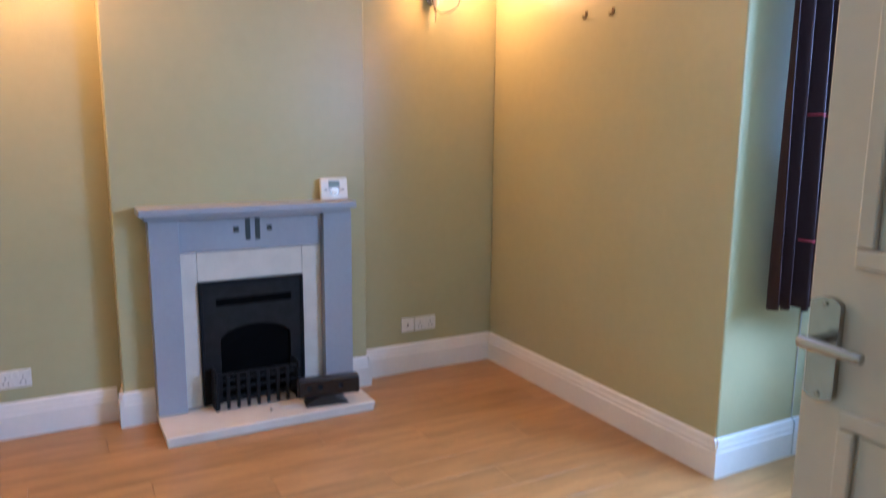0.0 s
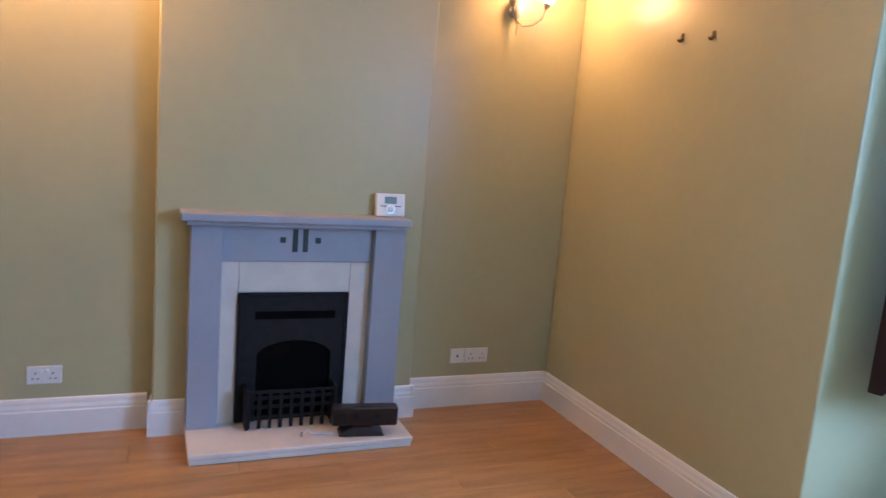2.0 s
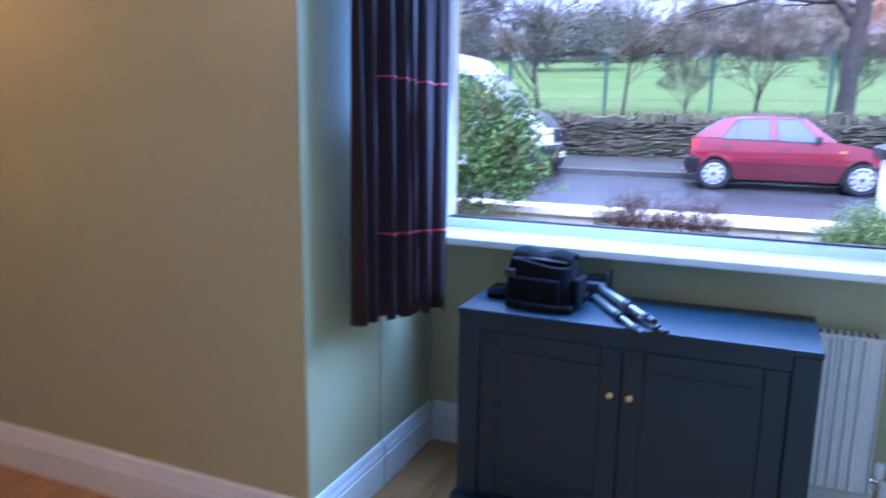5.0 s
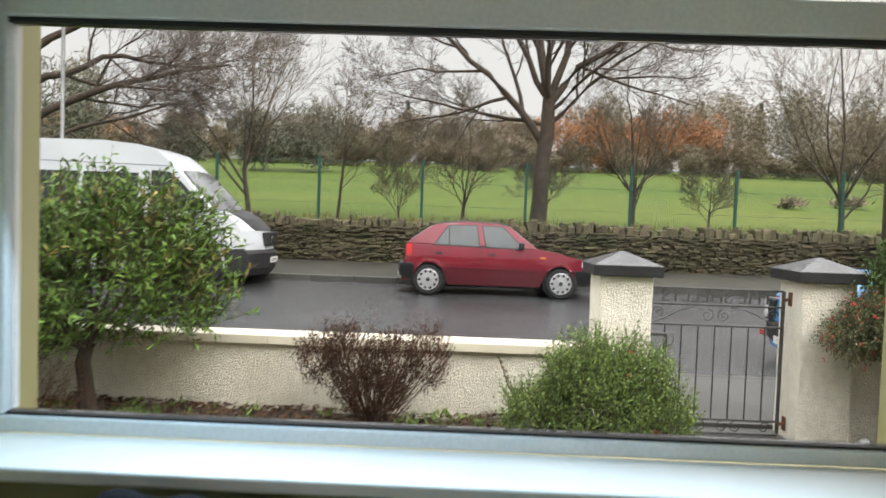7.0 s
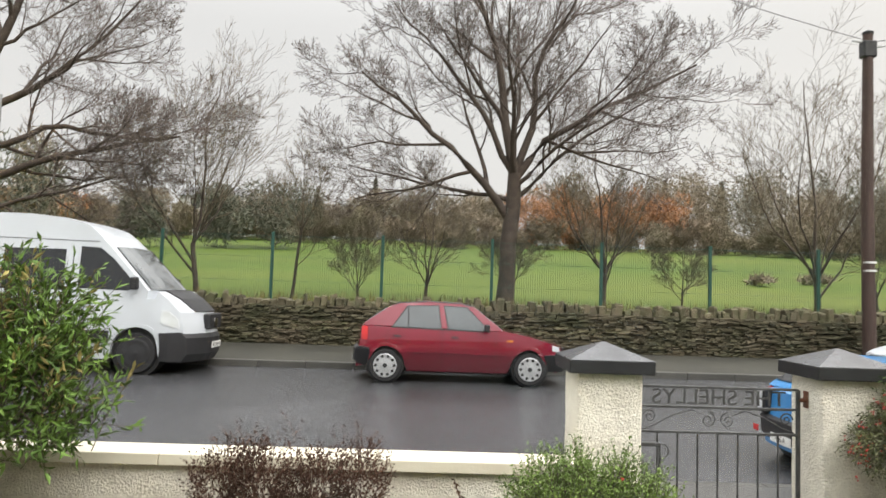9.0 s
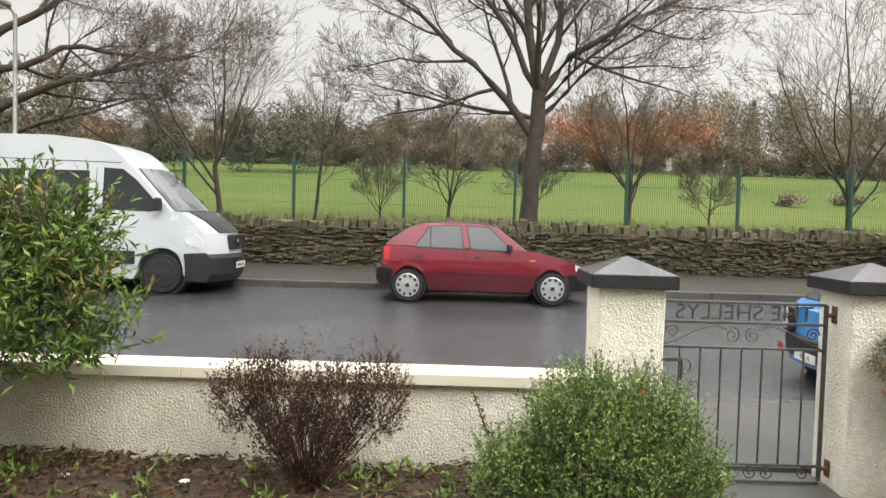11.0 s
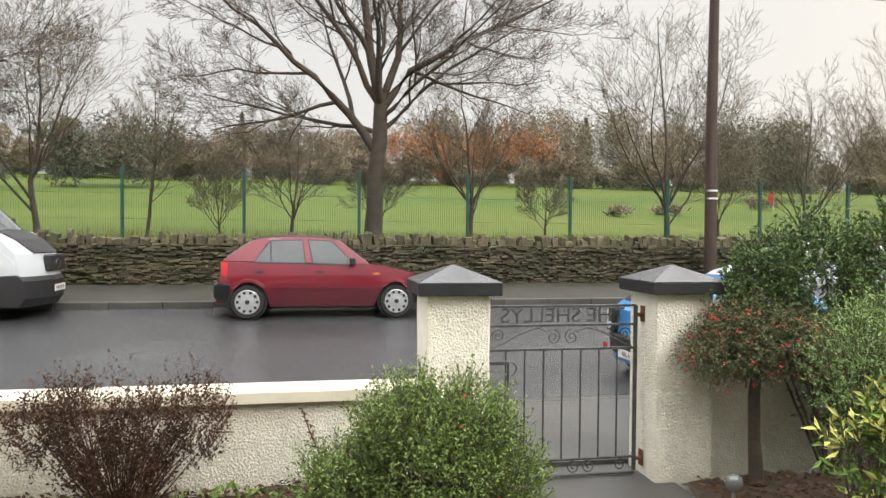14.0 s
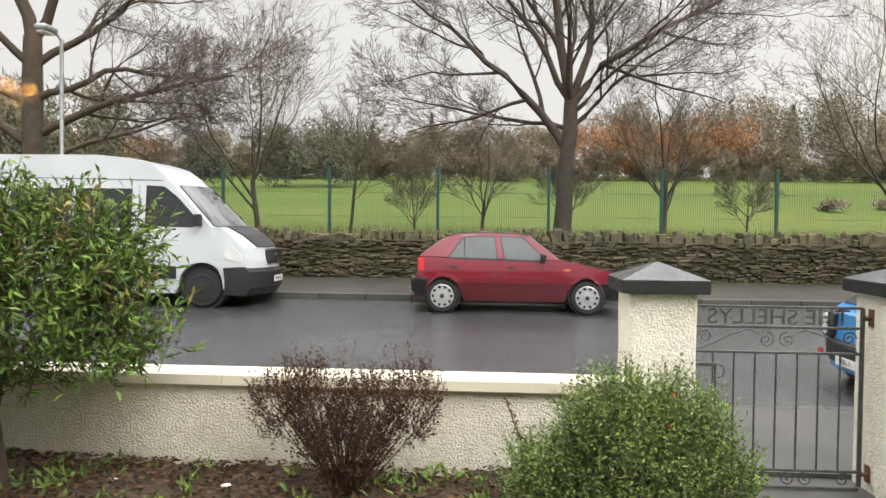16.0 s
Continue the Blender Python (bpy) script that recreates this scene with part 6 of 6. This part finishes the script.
for hx, hy, w in ((108, -22, 5), (98, 30, 8)):
    hs = thing("house", "white rendered house with slate roof beyond the woods", "house", Matrix.Translation((hx, hy, field_z(hx))))
    part("wall", box(-4, 4, -w / 2, w / 2, -1, 4.6), FARWHITE, hs)
    part("roof", prism([(-4.4, 4.6), (4.4, 4.6), (0, 6.2)], "y", -w / 2 - 0.3, w / 2 + 0.3), FARROOF, hs)
    for k in range(3):
        for z in (0.8, 3.0):
            part("window", box(-4.03, -4.002, -w / 2 + 0.8 + k * w / 3.4, -w / 2 + 1.9 + k * w / 3.4, z, z + 1.3), DARKGLASS, hs)
flag = thing("marker_flag", "small red marker flag on the meadow", "flag", Matrix.Translation((43, -25.5, field_z(43))))
part("staff", tube([(0, 0, 0), (0, 0, 1.3)], 0.02, 6), FARWHITE, flag)
part("cloth", box(-0.01, 0.01, 0.02, 0.35, 0.55, 1.2), BERRY, flag)
# dry grass along the wall's back
gr = Leaves()
rnd = random.Random(95)
for k in range(5200):
    p = Vector((rnd.uniform(20.45, 21.6), rnd.uniform(-18, 18), 1.2))
    gr.add(p, Vector((rnd.gauss(0, 0.25), rnd.gauss(0, 0.25), 1)).normalized(), rnd_dir(rnd), rnd.uniform(0.2, 0.5), 0.014, 0.1)
tagged(from_lists("dry_grass", gr.v, gr.f, mat("dry_olive_grass", (0.20, 0.16, 0.06), 0.9, vary=0.2, island=0.3)), "dry olive grass tufts behind the stone wall", "grass", kind="stuff")

OUTSHIFT = -0.06
for o in (gw, gw2, ball):
    o.location.x += OUTSHIFT
for o in bpy.data.objects:
    if o.parent is None and o.name.split(".")[0] in ("gate_pillar", "metal_gate", "laurel_shrub", "withered_bush", "green_bush", "cotoneaster_standard", "spotted_laurel"):
        o.location.x += OUTSHIFT


# ---- pieces: floor planks, kerb stones, wall stones ----
rnd = random.Random(5)
plank_meshes = {}


def plank_mesh(length, width):
    key = (round(length, 3), round(width, 3))
    if key not in plank_meshes:
        bm = box(0, length - 0.0012, 0, width - 0.0012, -0.0135, 0.0)
        bmesh.ops.bevel(bm, geom=[e for e in bm.edges if all(v.co.z > -0.001 for v in e.verts)], offset=0.0009, segments=1, affect="EDGES")
        me = bpy.data.meshes.new("plank")
        bm.to_mesh(me)
        bm.free()
        me.materials.append(WOOD)
        plank_meshes[key] = me
    return plank_meshes[key]


PW, PL = 0.19, 1.26
row = 0
y = -0.3
while y < YA - 0.001:
    x = XL - 0.9 * ((row * 0.37) % 1.0) * PL / 0.9
    xend = XW if y > 1.0 else 2.12
    wdt = min(PW, YA - y)
    while x < xend:
        a, b = max(x, XL), min(x + PL, xend)
        if b - a > 0.02:
            o = new("plank", plank_mesh(b - a, wdt))
            o.parent = floor
            o.location = (a, y, 0)
        x += PL
    y += PW
    row += 1

# kerbs
kerb_mesh = bpy.data.meshes.new("kerb_stone")
bm = bbox(0, 0.145, 0.004, 0.911, -0.25, 0.0, 0.012, 2)
bm.to_mesh(kerb_mesh)
bm.free()
kerb_mesh.materials.append(KERB)
for nm, kx, kz, lab in (("kerb", 17.852, 0.248, "wet stone kerb of the far pavement"), ("near_kerb", 10.602, -0.058, "wet stone kerb of the near pavement")):
    kb = struct(thing(nm, lab, "kerb"), lab, "kerb")
    for k in range(-36, 37):
        o = new("kerb_stone", kerb_mesh)
        o.parent = kb
        o.location = (kx, k * 0.915, kz)

# field wall
stone_meshes = []
for k in range(14):
    bm = box(-0.5, 0.5, -0.5, 0.5, -0.5, 0.5)
    bmesh.ops.bevel(bm, geom=bm.edges[:], offset=0.09, segments=1, affect="EDGES")
    for v in bm.verts:
        v.co += Vector((rnd.uniform(-0.05, 0.05), rnd.uniform(-0.05, 0.05), rnd.uniform(-0.07, 0.07)))
    me = bpy.data.meshes.new("stone")
    bm.to_mesh(me)
    bm.free()
    me.materials.append(STONE)
    stone_meshes.append(me)
rest_v, rest_f = [], []
z = 0.36
count = 0
while z < 1.26:
    h = rnd.uniform(0.026, 0.058)
    y = -28.0
    while y < 28.0:
        w = rnd.choice((rnd.uniform(0.06, 0.16), rnd.uniform(0.12, 0.34)))
        m = pose(19.98 + rnd.uniform(-0.05, 0.04), y + w / 2, z + h / 2 + rnd.uniform(-0.012, 0.012), rnd.uniform(-6, 6), rnd.uniform(-6, 6), rnd.uniform(-5, 5)) @ Matrix.Diagonal((0.22, w * 0.97, h * rnd.uniform(0.8, 1.15), 1))
        if -2.2 < y < 6.0 and z > 0.75 and count < 190:
            o = new("stone", rnd.choice(stone_meshes))
            o.parent = sw
            o.matrix_local = m
            count += 1
        else:
            me = rnd.choice(stone_meshes)
            b = len(rest_v)
            rest_v += [tuple(m @ q.co) for q in me.vertices]
            rest_f += [tuple(b + i for i in p.vertices) for p in me.polygons]
        y += w
    z += h
core = from_lists("rubble_stones", rest_v, rest_f, STONE, sw)
core["kind"] = "stuff"
y, count = -28.0, 0
cv, cf = [], []
while y < 28:
    w, h = rnd.uniform(0.06, 0.20), rnd.uniform(0.12, 0.31)
    m = pose(20.10 + rnd.uniform(-0.03, 0.03), y + w / 2, 1.24 + h / 2, rnd.uniform(-14, 14), rnd.uniform(-6, 6), rnd.uniform(-10, 10)) @ Matrix.Diagonal((0.36, w * 0.95, h, 1))
    if -9 < y < 8 and count < 105:
        o = new("coping_stone", rnd.choice(stone_meshes))
        o.parent = sw
        o.matrix_local = m
        count += 1
    else:
        me = rnd.choice(stone_meshes)
        b = len(cv)
        cv += [tuple(m @ q.co) for q in me.vertices]
        cf += [tuple(b + i for i in p.vertices) for p in me.polygons]
    y += w
oo = from_lists("far_coping_stones", cv, cf, STONE, sw)
oo["kind"] = "stuff"
